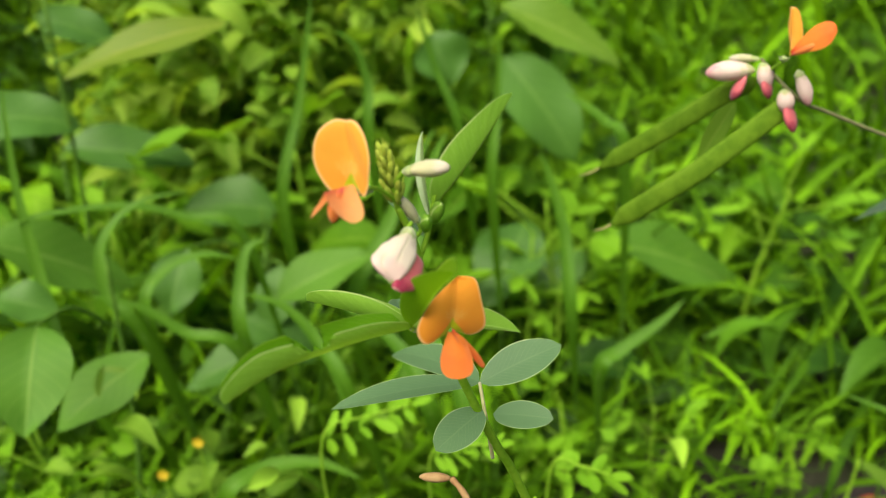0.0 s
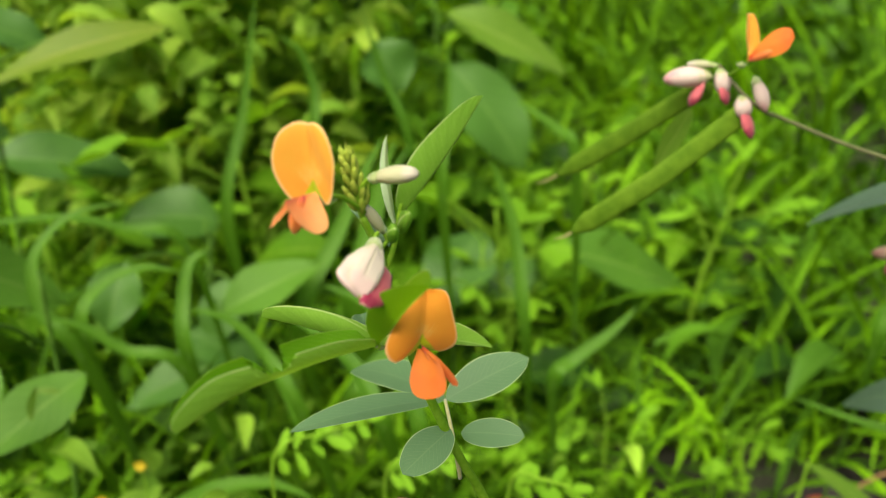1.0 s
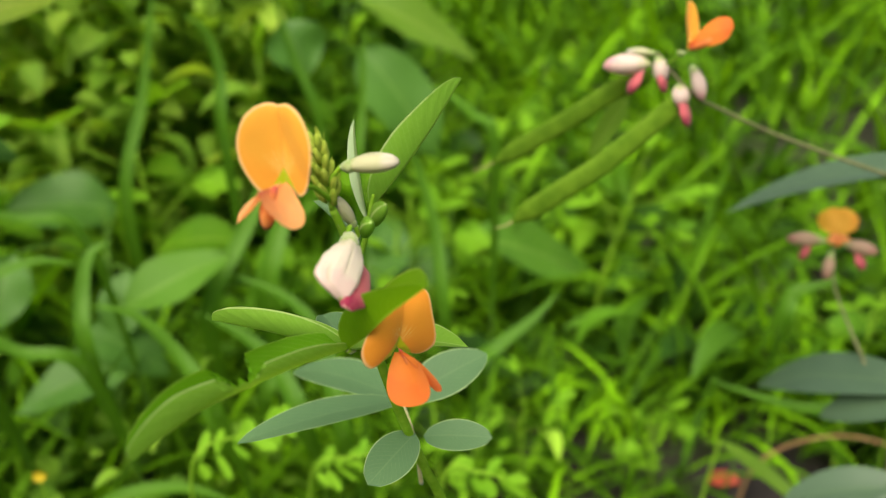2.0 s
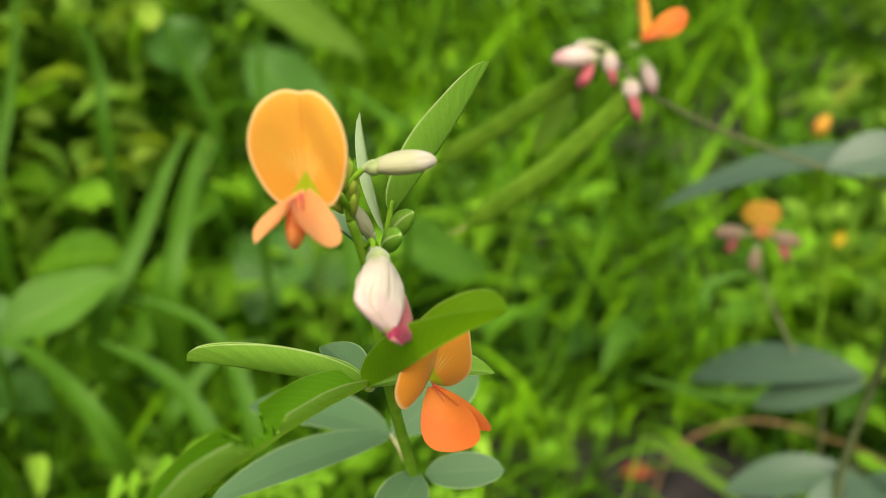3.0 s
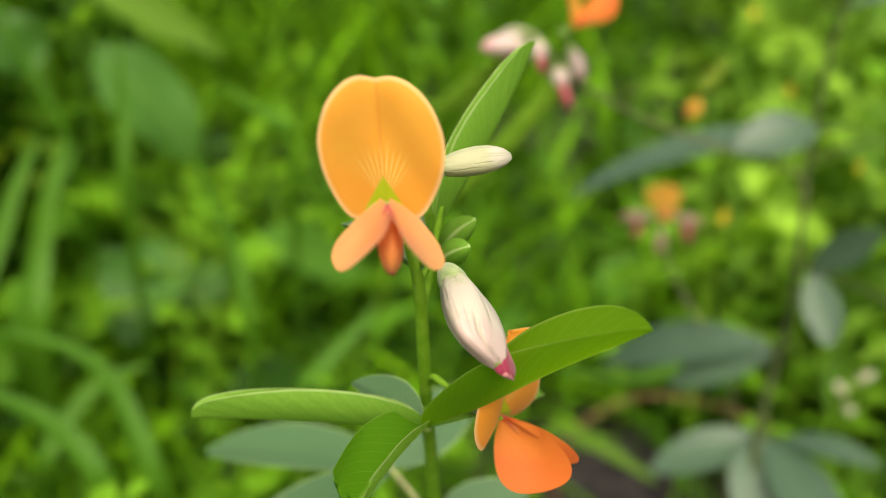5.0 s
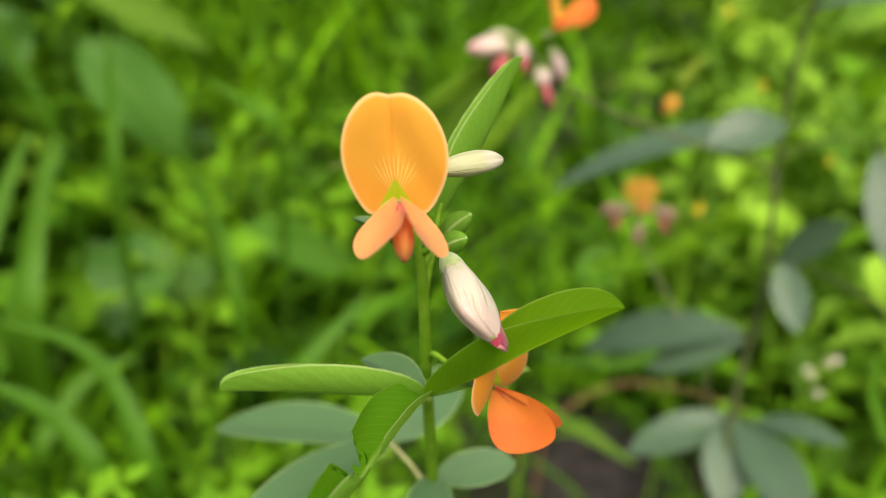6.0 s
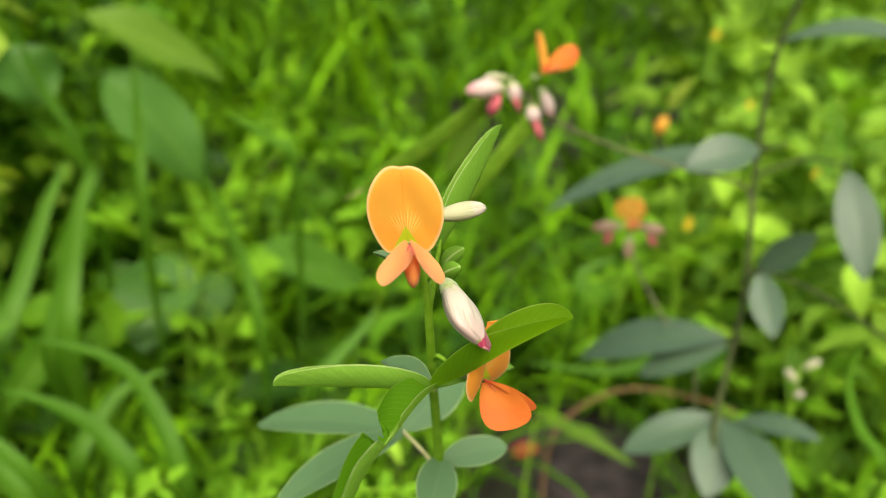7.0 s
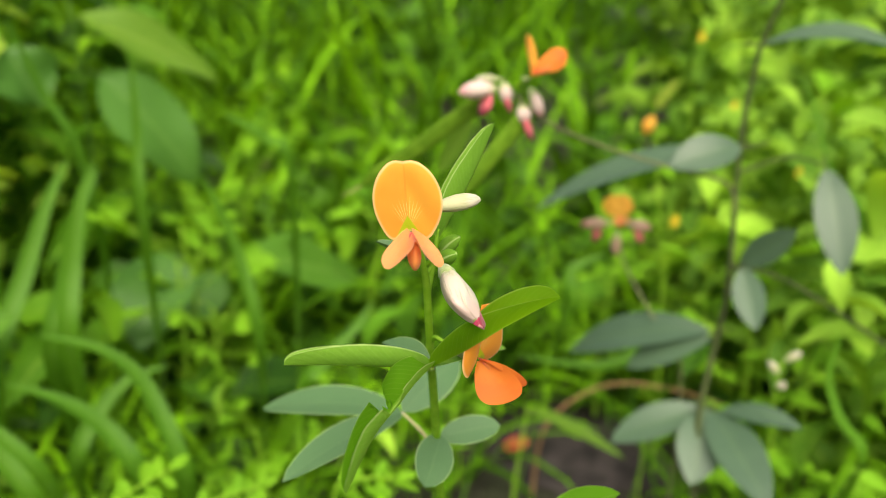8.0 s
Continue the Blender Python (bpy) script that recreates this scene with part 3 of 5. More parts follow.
stem = stalk(plant, [(0.112, 0.292, GROUND), (0.101, 0.284, 0.06), (0.078, 0.262, 0.18), (0.0433, 0.2273, 0.2854), (0.0330, 0.2152, 0.3124), (0.0278, 0.2088, 0.3267), (0.0215, 0.2012, 0.3450), (0.0170, 0.1962, 0.3600), (0.0134, 0.1922, 0.3745), (0.0113, 0.1903, 0.3847), (0.0079, 0.1883, 0.3934)], 0.0017, 0.0008, STEM, sides=12)


def hairs(parent, path, radius, count, length, seed):
    """Short spreading down along a stalk."""
    rnd = random.Random(seed)
    verts, faces, uvs = sheet_template(1, lambda u: 0.00003 * (1 - 0.8 * u), lambda u: 0.0, lambda u: u, 0.0)
    poses_ = []
    for _ in range(count):
        i = rnd.randrange(len(path) - 1)
        p = path[i].lerp(path[i + 1], rnd.random())
        d = (path[i + 1] - path[i]).normalized()
        o = Vector((rnd.gauss(0, 1), rnd.gauss(0, 1), rnd.gauss(0, 1)))
        o = (o - d * o.dot(d)).normalized()
        poses_.append(along(p + o * radius * 0.8, p + o * radius * 2 + d * length * 0.3) @ Matrix.Diagonal((1, length * rnd.uniform(0.5, 1), 1, 1)))
    return mesh_part("down", scatter_mesh("down", verts, faces, uvs, poses_), HAIR, parent, "fine pale down on the stalk")


hairs(stem, smooth_path([(0.0278, 0.2088, 0.3267), (0.0170, 0.1962, 0.3600), (0.0113, 0.1903, 0.3847), (0.0079, 0.1883, 0.3934)]), 0.0009, 260, 0.0007, 3)

NODE = (0.0100, 0.1860, 0.3640)
part("leaf_joint", pod_shape_bm(0.0034, 0.0022, 0.0020, 1.0, 0.5, 0, 8, 10), DOWNY, plant, "pale downy swelling at the leaf base", along((0.0118, 0.1885, 0.3630), (0.0092, 0.1850, 0.3643)))
upper = stalk(plant, [(0.0167, 0.1958, 0.3606), (0.0135, 0.1910, 0.3620), NODE], 0.0009, 0.0008, STEM, "leaf_stalk")
side_leaf = folded_leaf(upper, [NODE, (0.0030, 0.1908, 0.3641), (-0.0075, 0.1985, 0.3642), (-0.0180, 0.2060, 0.3640)], (0.0002, 0.0026, 0.0044), (-0.0004, -0.0014, 0.0062), GREEN_BACK, GREEN_BACK, "folded downy green leaflet", bulge=0.0009, side=(-0.5, -0.85, 0.0), blunt=0.46, widest=0.98)
tip_mark = Vector((-0.0680, 0.2220, 0.3640))
side_leaf.data.transform(Matrix.Translation(-tip_mark))
side_leaf.matrix_basis = side_leaf.matrix_basis @ Matrix.Translation(tip_mark)
cam.data.dof.focus_object = side_leaf
folded_leaf(upper, [NODE, (0.0005, 0.1800, 0.3644), (-0.0090, 0.1730, 0.3643), (-0.0185, 0.1650, 0.3640), (-0.0277, 0.1576, 0.3608)],
            [(-0.0010, 0.0040, 0.0045), (-0.0018, 0.0040, 0.0050), (-0.0038, -0.0010, 0.0066), (-0.0049, -0.0023, 0.0076), (-0.0049, -0.0023, 0.0070)],
            [(0.0025, -0.0010, 0.0045), (0.0026, -0.0008, 0.0050), (-0.0004, -0.0031, 0.0053), (-0.0042, -0.0033, 0.0067), (-0.0042, -0.0033, 0.0065)],
            GREEN_TOP, GREEN_BACK, "folded green leaflet with a ragged insect bite", (0.450, 0.590, 0.52), bulge=0.0010, blunt=0.46)
folded_leaf(upper, [NODE, (0.0128, 0.1765, 0.3712), (0.0160, 0.1665, 0.3800), (0.0202, 0.1552, 0.3892)], [(0.0008, 0.0026, 0.0030), (0.0009, 0.0034, 0.0037), (0.0010, 0.0046, 0.0051), (0.0012, 0.0060, 0.0066)], [(-0.0048, 0.0015, 0.0044), (-0.0050, 0.0017, 0.0044), (-0.0047, 0.0016, 0.0038), (-0.0040, 0.0012, 0.0028)], YELLOW_GREEN_LIT, YELLOW_GREEN_LIT, "bright yellow-green folded leaflet held forward", bulge=0.0010, side=(-0.95, -0.31, 0.0), blunt=0.66, widest=1.12)
leaf(upper, NODE, (0.0062, 0.2015, 0.3655), 0.0075, GLAUCOUS, up=(0, -0.3, 0.95), name="leaflet", fold=25, arch=0.001)
leaf(upper, NODE, (0.0370, 0.1910, 0.3600), 0.0100, GREEN_BACK, up=(0, -0.3, 0.95), name="leaflet", fold=30, arch=0.002)

JOINT = (0.0289, 0.2290, 0.3260)
lower = stalk(plant, [(0.0318, 0.2150, 0.3085), (0.0298, 0.2145, 0.3220), JOINT], 0.0006, 0.0005, STEM_BROWN, "leaf_stalk", "thin green leaf stalk")
leaf(lower, JOINT, (-0.0155, 0.2174, 0.3248), 0.0135, GLAUCOUS, up=(0, 0.02, 1.0), name="leaflet", fold=8, arch=0.002, blunt=0.7, widest=0.9)
leaf(lower, JOINT, (0.0550, 0.2360, 0.3350), 0.0130, GLAUCOUS, up=(-0.1, -0.55, 0.85), name="leaflet", fold=8, arch=0.001, blunt=0.65)
leaf(lower, JOINT, (0.0005, 0.2705, 0.3169), 0.0150, GLAUCOUS, up=(0, -0.3, 0.95), name="leaflet", fold=10, arch=0.003, blunt=0.65)
leaf(lower, (0.0318, 0.2130, 0.3245), (0.0480, 0.2050, 0.3270), 0.0085, GLAUCOUS, up=(0.1, -0.6, 0.8), name="leaflet", fold=5, arch=0.0008, blunt=0.55)
leaf(lower, (0.0285, 0.2075, 0.3290), (0.0150, 0.1955, 0.3240), 0.0105, GLAUCOUS, up=(-0.2, -0.75, 0.75), name="leaflet", fold=5, arch=0.0005, blunt=0.55)
lowest = stalk(plant, [(0.060, 0.2440, 0.235), (0.052, 0.215, 0.262), (0.040, 0.182, 0.318)], 0.0009, 0.0006, STEM, "leaf_stalk")
leaf(lowest, (0.036, 0.176, 0.3150), (0.0500, 0.1600, 0.3290), 0.0110, GREEN_TOP, up=(0, -0.2, 0.97), name="leaflet", fold=10, arch=0.001)

# young top leaf beside the flower spike
top_leaf = stalk(plant, [(0.0125, 0.1912, 0.3800), (0.0145, 0.1925, 0.3850), (0.0158, 0.1928, 0.3910), (0.0165, 0.1930, 0.3950)], 0.0007, 0.0005, STEM, "leaf_stalk")
folded_leaf(top_leaf, [(0.0165, 0.1930, 0.3925), (0.0222, 0.1938, 0.3990), (0.0288, 0.1948, 0.4078), (0.0351, 0.1962, 0.4178)], (-0.0042, 0.0022, 0.0030), (-0.0054, -0.0012, 0.0038), GREEN_BACK, GREEN_BACK, "upright downy green leaflet, folded lengthwise", bulge=0.0004, side=(0.2, -0.95, 0.0), blunt=0.72, widest=0.95)
leaf(top_leaf, (0.0155, 0.1935, 0.3890), (0.0140, 0.2040, 0.4085), 0.0042, SILVER, up=(-0.8, -0.5, 0.3), name="leaflet", label="narrow folded silvery leaflet", fold=60, arch=0.0005)
part("leaflet", pod_shape_bm(0.0080, 0.0028, 0.0036, 1.1, 0.55, 0.0004, 12, 10, 0.2), GREEN_BACK, top_leaf, "small folded young leaflet", along((0.0160, 0.1915, 0.3885), (0.0182, 0.1862, 0.3950)))
part("leaflet", pod_shape_bm(0.0080, 0.0028, 0.0036, 1.1, 0.55, 0.0004, 12, 10, 0.2), GREEN_BACK, top_leaf, "small folded young leaflet", along((0.0140, 0.1895, 0.3872), (0.0148, 0.1824, 0.3926)))
leaf(top_leaf, (0.0135, 0.1925, 0.3850), (0.0049, 0.2022, 0.3915), 0.0060, GLAUCOUS, up=(0, 0, 1), name="leaflet", fold=40, blunt=0.6)


# flower spike: clustered green buds with pointed bracts
def raceme(parent, base, tip, radius, count, seed):
    rnd = random.Random(seed)
    base, tip = Vector(base), Vector(tip)
    m = along(base, tip)
    n = (tip - base).length
    ob = stalk(parent, [base, base.lerp(tip, 0.5), tip], 0.0007, 0.0004, STEM, "flower_spike", "fuzzy green spike tip of unopened buds")
    for k in range(count):
        u = (k + 0.5) / count
        a = k * 2.4
        r = radius * (1 - 0.55 * u)
        p = m @ Vector((0.25 * r * math.cos(a), n * u * 0.85, 0.25 * r * math.sin(a)))
        q = m @ Vector((0.72 * r * math.cos(a), n * (u * 0.85 + 0.22), 0.72 * r * math.sin(a)))
        part("young_bud", pod_shape_bm((q - p).length * 1.15, radius * 0.42, radius * 0.40, 1.1, 0.5, 0, 7, 8), BUD_GREEN, ob, "", along(p, q))
        q2 = q + (q - p) * rnd.uniform(0.15, 0.5) + Vector((0, 0, 0.0006))
        leaf(ob, p.lerp(q, 0.5), q2, radius * 0.16, BUD_GREEN, name="bract", nu=4, nv=2, widest=0.6, blunt=1.0, fold=20)
    return ob


raceme(plant, (0.0079, 0.1883, 0.3934), (0.0050, 0.1895, 0.4075), 0.0038, 24, 5)


def pea_flower(parent, claw, top, right, wing_l, wing_r, keel, width, foot, label, cup=18.0, notch=0.05, wing_width=0.0045, banner=None, wing=None, back=0.0, keel_width=0.0032, ups=(None, None), at=0.56, bow=0.9):
    """Open pea flower: banner, two wings, keel, calyx and short stalk."""
    claw, top = Vector(claw), Vector(top)
    up = top - claw
    fl = part("flower", banner_bm(up.length, width, cup, back, notch, at=at, bow=bow), banner or BANNER, parent, label, frame_of(claw, up, right))
    out = frame_of(claw, up, right).col[2].to_3d()
    for tip, w, face in zip((wing_l, wing_r), (wing_width, wing_width), ups):
        leaf(fl, claw.lerp(top, 0.05), tip, w, wing or WING, up=face or out, name="wing_petal", label="orange wing petal", fold=-14, arch=0.0010, widest=1.9, blunt=0.50, nv=8, nu=48)
    c2 = claw + (Vector(keel) - claw) * 0.05 - out * 0.0006
    part("keel_petal", pod_shape_bm((Vector(keel) - c2).length, keel_width, keel_width * 0.8, 1.5, 0.55, 0.0004, 12, 10, 0.3), KEEL, fl, "reddish orange keel", along(c2, keel, out))
    calyx(fl, Vector(foot).lerp(claw, 0.15), claw - out * 0.0022, 0.0034)
    return fl


def wing_petal(parent, rear, front, material, label, rounded=0.70, puff=0.0007, nu=28, nv=14):
    """A wing between a rear and a front edge, its end rounded, its middle swollen outward."""
    rows, uvs = [], []
    for i in range(nu + 1):
        u = 1 - (1 - i / nu) ** 1.9
        a, b = curve(rear, u), curve(front, u)
        w = math.sqrt(max(0.0, 1 - ((u - rounded) / (1 - rounded)) ** 2)) if u > rounded else 1.0
        run = (curve(rear, min(1, u + 0.05)) - curve(rear, max(0, u - 0.05)) + curve(front, min(1, u + 0.05)) - curve(front, max(0, u - 0.05))).normalized()
        face = (b - a).cross(run).normalized()
        row, line = [], []
        for j in range(nv + 1):
            v = 0.5 + (j / nv - 0.5) * max(w, 0.02)
            q = a.lerp(b, v) + face * (puff * math.sin(math.pi * v) * (0.4 + 0.6 * math.sin(math.pi * u)) + 0.00012 * math.sin(7 * v + 5 * u))
            row.append(q)
            line.append((u + 0.30 * (1 - v), v))
        rows.append(row)
        uvs.append(line)
    return loft(parent, "wing_petal", rows, uvs, material, None, label)


def open_flower(parent, eye, facing, edge, label):
    """Flower seen face on: a broad banner creased up its middle, wings reaching forward and hanging, keel between them."""
    eye, out = Vector(eye), Vector((*facing, 0)).normalized()
    right = Vector((-out.y, out.x, 0))
    place = lambda r, f, z: eye + right * r + out * f + Vector((0, 0, z))
    half = smooth_path([(x, y, 0) for x, y in edge], 6)
    ring = [(p.x, p.y) for p in half] + [(-p.x, p.y) for p in reversed(half[1:-1])]
    bm = bmesh.new()
    layer, rim = bm.loops.layers.uv.new("UVMap"), bm.loops.layers.uv.new("Rim")
    shares = [0.12, 0.25, 0.4, 0.55, 0.7, 0.82, 0.91, 0.965, 1.0]
    wide, tall = 0.0139, 0.0145
    flat, loops = {}, []
    for s in shares:
        loops.append([])
        for x, y in ring:
            px, py = x * s, 0.0062 + (y - 0.0062) * s
            ax = abs(px)
            fwd = 0.60 * (math.sqrt(ax * ax + 3.6e-7) - 0.0006) - 4.0 * ax * ax + 0.00016 * math.sin(900 * px + 500 * py) - 0.0010 * (s ** 8) * (py / tall) ** 2
            vert = bm.verts.new(place(px - 0.08 * py, fwd, py))
            flat[vert] = (px / wide + 0.5, py / tall, s)
            loops[-1].append(vert)
    hub = bm.verts.new(place(-0.08 * 0.0062, 0.0, 0.0062))
    flat[hub] = (0.5, 0.0062 / tall, 0.0)
    n = len(ring)
    faces = [(hub, loops[0][(k + 1) % n], loops[0][k]) for k in range(n)]
    for a, b in zip(loops, loops[1:]):
        faces += [(a[k], a[(k + 1) % n], b[(k + 1) % n], b[k]) for k in range(n)]
    for f in faces:
        for loop in bm.faces.new(f).loops:
            u, v, s = flat[loop.vert]
            loop[layer].uv, loop[rim].uv = (u, v), (0.0, s)
    bmesh.ops.recalc_face_normals(bm, faces=bm.faces)
    fl = part("flower", bm, BANNER, parent, label)
    for s in (-1, 1):
        wing_petal(fl, [place(s * 0.0005, 0.0008, 0.0006), place(s * 0.0034, 0.0036, -0.0010), place(s * 0.0070, 0.0060, -0.0046)],
                   [place(s * 0.0001, 0.0110, 0.0012), place(s * 0.0013, 0.0116, -0.0012), place(s * 0.0050, 0.0102, -0.0056)], WING, "orange wing petal", puff=-0.0008 * s)
    part("keel_petal", pod_shape_bm(0.0082, 0.0028, 0.0034, 1.4, 0.5, 0.0006, 12, 12, 0.3), KEEL, fl, "reddish orange keel", along(place(0, 0.0040, 0.0006), place(0.0002, 0.0092, -0.0054), out))
    calyx(fl, place(0.0026, -0.0042, -0.0020), place(0.0006, -0.0012, -0.0008), 0.0032)
    return fl


open_flower(plant, (-0.0010, 0.1784, 0.4012), (-0.43, -0.90), ((0.0, 0.0139), (0.0018, 0.0142), (0.0036, 0.0136), (0.0053, 0.0120), (0.0064, 0.0098), (0.0069, 0.0074), (0.0067, 0.0047), (0.0058, 0.0018), (0.0045, -0.0007), (0.0033, -0.0016), (0.0021, -0.0009), (0.0012, -0.0004), (0.0, -0.0003)), "open orange pea flower with a yellow-green eye")
stalk(plant, [(0.0085, 0.1885, 0.3945), (0.0040, 0.1820, 0.3995), (0.0010, 0.1775, 0.4005)], 0.0005, 0.0005, STEM, "flower_stalk")


def saddle_flower(parent, eye, top, left, right, wings, keel, foot, label):
    """Nodding pea flower whose banner is creased in the middle, its two lobes hanging to either side."""
    rows, uvs, rims = [], [], []
    length = (Vector(top) - Vector(eye)).length
    ax = (Vector(top) - Vector(eye)).normalized()
    for i in range(25):
        s = i / 24
        p = curve([eye, Vector(eye).lerp(Vector(top), 0.5) + Vector((0.0, -0.0006, 0.0)), top], s)
        row, line = [], []
        for j in range(17):
            v = j / 8 - 1
            edge = curve(left if v < 0 else right, s)
            a = abs(v)
            q = p.lerp(edge, a)
            out = Vector((0.3, -0.9, 0.2)) if v < 0 else Vector((-0.2, -0.95, 0.2))
            q = q + out * 0.0011 * math.sin(math.pi * a) * math.sin(math.pi * min(1, s * 1.1 + 0.05)) + out * 0.00020 * math.sin(5 * s + 4 * v)
            row.append(q)
            d = q - Vector(eye)
            y = d.dot(ax)
            line.append((0.5 + (1 if v > 0 else -1) * (d - ax * y).length / 0.016, y / length))
        rows.append(row)
        uvs.append(line)
        rims.append([(s * 0.9, abs(j / 8 - 1)) for j in range(17)])
    fl = loft(parent, "flower", rows, uvs, NODDING, None, label, rims)
    for rear, front, puff in wings:
        wing_petal(fl, rear, front, DEEP_WING, "deep orange wing petal", rounded=0.62, puff=puff)
    c2 = Vector(eye).lerp(Vector(keel), 0.05)
    part("keel_petal", pod_shape_bm((Vector(keel) - c2).length, 0.0022, 0.0018, 1.5, 0.55, 0.0004, 12, 10, 0.3), KEEL, fl, "reddish orange keel", along(c2, keel))
    calyx(fl, Vector(foot), Vector(foot).lerp(Vector(eye), 0.75), 0.0032)
    return fl


saddle_flower(plant, (0.0195, 0.1808, 0.3665), (0.0212, 0.1815, 0.3788),
              [(0.0180, 0.1800, 0.3650), (0.0136, 0.1765, 0.3642), (0.0118, 0.1760, 0.3682), (0.0152, 0.1785, 0.3740), (0.0212, 0.1815, 0.3788)],
              [(0.0205, 0.1818, 0.3650), (0.0244, 0.1825, 0.3636), (0.0276, 0.1818, 0.3664), (0.0266, 0.1805, 0.3735), (0.0252, 0.1805, 0.3785), (0.0212, 0.1815, 0.3788)],
              (([(0.0188, 0.1798, 0.3658), (0.0174, 0.1788, 0.3622), (0.0160, 0.1752, 0.3556)], [(0.0199, 0.1795, 0.3662), (0.0228, 0.1745, 0.3655), (0.0254, 0.1668, 0.3610)], 0.0014),
               ([(0.0200, 0.1798, 0.3660), (0.0228, 0.1762, 0.3632), (0.0262, 0.1724, 0.3594)], [(0.0200, 0.1790, 0.3663), (0.0232, 0.1742, 0.3656), (0.0272, 0.1700, 0.3625)], -0.0004)),
              (0.0236, 0.1765, 0.3602), (0.0162, 0.1872, 0.3672), "nodding orange pea flower with deep orange wings")
stalk(plant, [(0.0165, 0.1955, 0.3640), (0.0150, 0.1915, 0.3685), (0.0162, 0.1870, 0.3672)], 0.0005, 0.0005, STEM, "flower_stalk")

white_frame = frame_of((0.0106, 0.1826, 0.3897), (-0.17, -0.915, -0.364), (-0.75, -0.10, 0.62))
white_bud = part("white_bud", flat_bud_bm(0.0173, ((0.0, 0.0014), (0.2, 0.0020), (0.35, 0.0036), (0.6, 0.0055), (0.88, 0.0066), (0.96, 0.0058), (1.03, 0.0010)), ((0.0, 0.0014), (0.25, 0.0026), (0.5, 0.0034), (0.75, 0.0028), (0.95, 0.0016), (1.03, 0.0004)), 0.0054, ridge=0.13), CREAM, plant, "cream-white nodding bud with a pink keel", white_frame)
part("keel", flat_bud_bm(0.0173, ((0.25, 0.0005), (0.6, 0.001), (0.95, 0.0005), (1.10, 0.0)), ((0.25, 0.0012), (0.40, 0.0056), (0.66, 0.0060), (0.94, 0.0050), (1.10, 0.0024)), 0.0029, ridge=0.03), PINK, white_bud, "pink keel showing under the banner", white_frame)
part("calyx", pod_shape_bm(0.0062, 0.0040, 0.0040, 1.2, 0.5, 0, 8, 10), DOWNY, white_bud, "pale green downy calyx", white_frame @ Matrix.Translation((0, -0.0008, 0)))
stalk(plant, [(0.0105, 0.1895, 0.3880), (0.0110, 0.1865, 0.3902), (0.0101, 0.1826, 0.3897)], 0.0005, 0.0005, STEM, "flower_stalk")
closed_bud(plant, (0.0095, 0.1865, 0.4022), (0.0200, 0.1818, 0.4040), 0.0040, CREAM_GREEN, None, "green_bud", "pale green and cream closed bud", 1.35, squat=0.48, crease=0.06)
stalk(plant, [(0.0078, 0.1884, 0.3955), (0.0075, 0.1880, 0.3990), (0.0095, 0.1865, 0.4022)], 0.0005, 0.0005, STEM, "flower_stalk")
closed_bud(plant, (0.0125, 0.1905, 0.3890), (0.0075, 0.1895, 0.3965), 0.0030, CREAM_GREEN, None, "green_bud", "small pale green bud pressed to the stem", 0.95)
stalk(plant, [(0.0110, 0.1900, 0.3850), (0.0130, 0.1908, 0.3870), (0.0125, 0.1905, 0.3890)], 0.0005, 0.0005, STEM, "flower_stalk")


# ---- second plant: long flower stalk with buds and hanging pods ----
rear = thing("flowering_plant", (0.262, 0.275, GROUND), "taller grey-green herb with long leaves, buds and pods", "flowering plant")
stalk(rear, [(0.262, 0.275, GROUND), (0.266, 0.280, 0.10), (0.2703, 0.2865, 0.1745), (0.2869, 0.3002, 0.2104), (0.3024, 0.3066, 0.2439), (0.3174, 0.3122, 0.2837), (0.3323, 0.3261, 0.3630), (0.3391, 0.3265, 0.4191), (0.3447, 0.3185, 0.4543), (0.350, 0.312, 0.49)], 0.0024, 0.0012, STEM_DARK, "stem", "dark green slender stem")


def rear_leaf(base, tip, width, up=(0, 0, 1), **k):
    b = Vector(base)
    st = stalk(rear, [b - (Vector(tip) - b) * 0.12, b, b + (Vector(tip) - b) * 0.1], 0.0008, 0.0006, STEM_DARK, "leaf_stalk")
    leaf(st, base, tip, width, GLAUCOUS_FAR, up=up, name="leaflet", fold=k.pop("fold", 10), **k)


rear_leaf((0.3083, 0.3089, 0.3686), (0.2341, 0.3979, 0.3244), 0.026, (0.1, -0.5, 0.85), arch=0.010)
rear_leaf((0.3084, 0.3092, 0.3704), (0.2700, 0.3280, 0.3590), 0.024, (-0.3, -0.6, 0.75), arch=0.004)
rear_leaf((0.3154, 0.3049, 0.2987), (0.3186, 0.2747, 0.3279), 0.017, (-0.7, -0.5, 0.4))
rear_leaf((0.3163, 0.3036, 0.2989), (0.2960, 0.2770, 0.2713), 0.018, (-0.6, -0.3, 0.6))
rear_leaf((0.3058, 0.3108, 0.2561), (0.2706, 0.3972, 0.2176), 0.030, (-0.3, -0.4, 0.85), arch=0.010)
rear_leaf((0.3050, 0.3098, 0.2530), (0.2739, 0.3488, 0.2246), 0.022, (-0.3, -0.4, 0.85), arch=0.004)
rear_leaf((0.2983, 0.3025, 0.2094), (0.2527, 0.3386, 0.1829), 0.024, (-0.3, -0.3, 0.85), arch=0.004)
rear_leaf((0.2983, 0.3025, 0.2094), (0.2600, 0.2820, 0.1800), 0.028, (-0.4, -0.4, 0.8), arch=0.003)
rear_leaf((0.2987, 0.3007, 0.2082), (0.2650, 0.2360, 0.1900), 0.028, (-0.4, -0.2, 0.85), arch=0.004)
rear_leaf((0.3016, 0.2970, 0.2091), (0.3084, 0.2477, 0.2180), 0.016, (-0.3, -0.2, 0.9), arch=0.004)
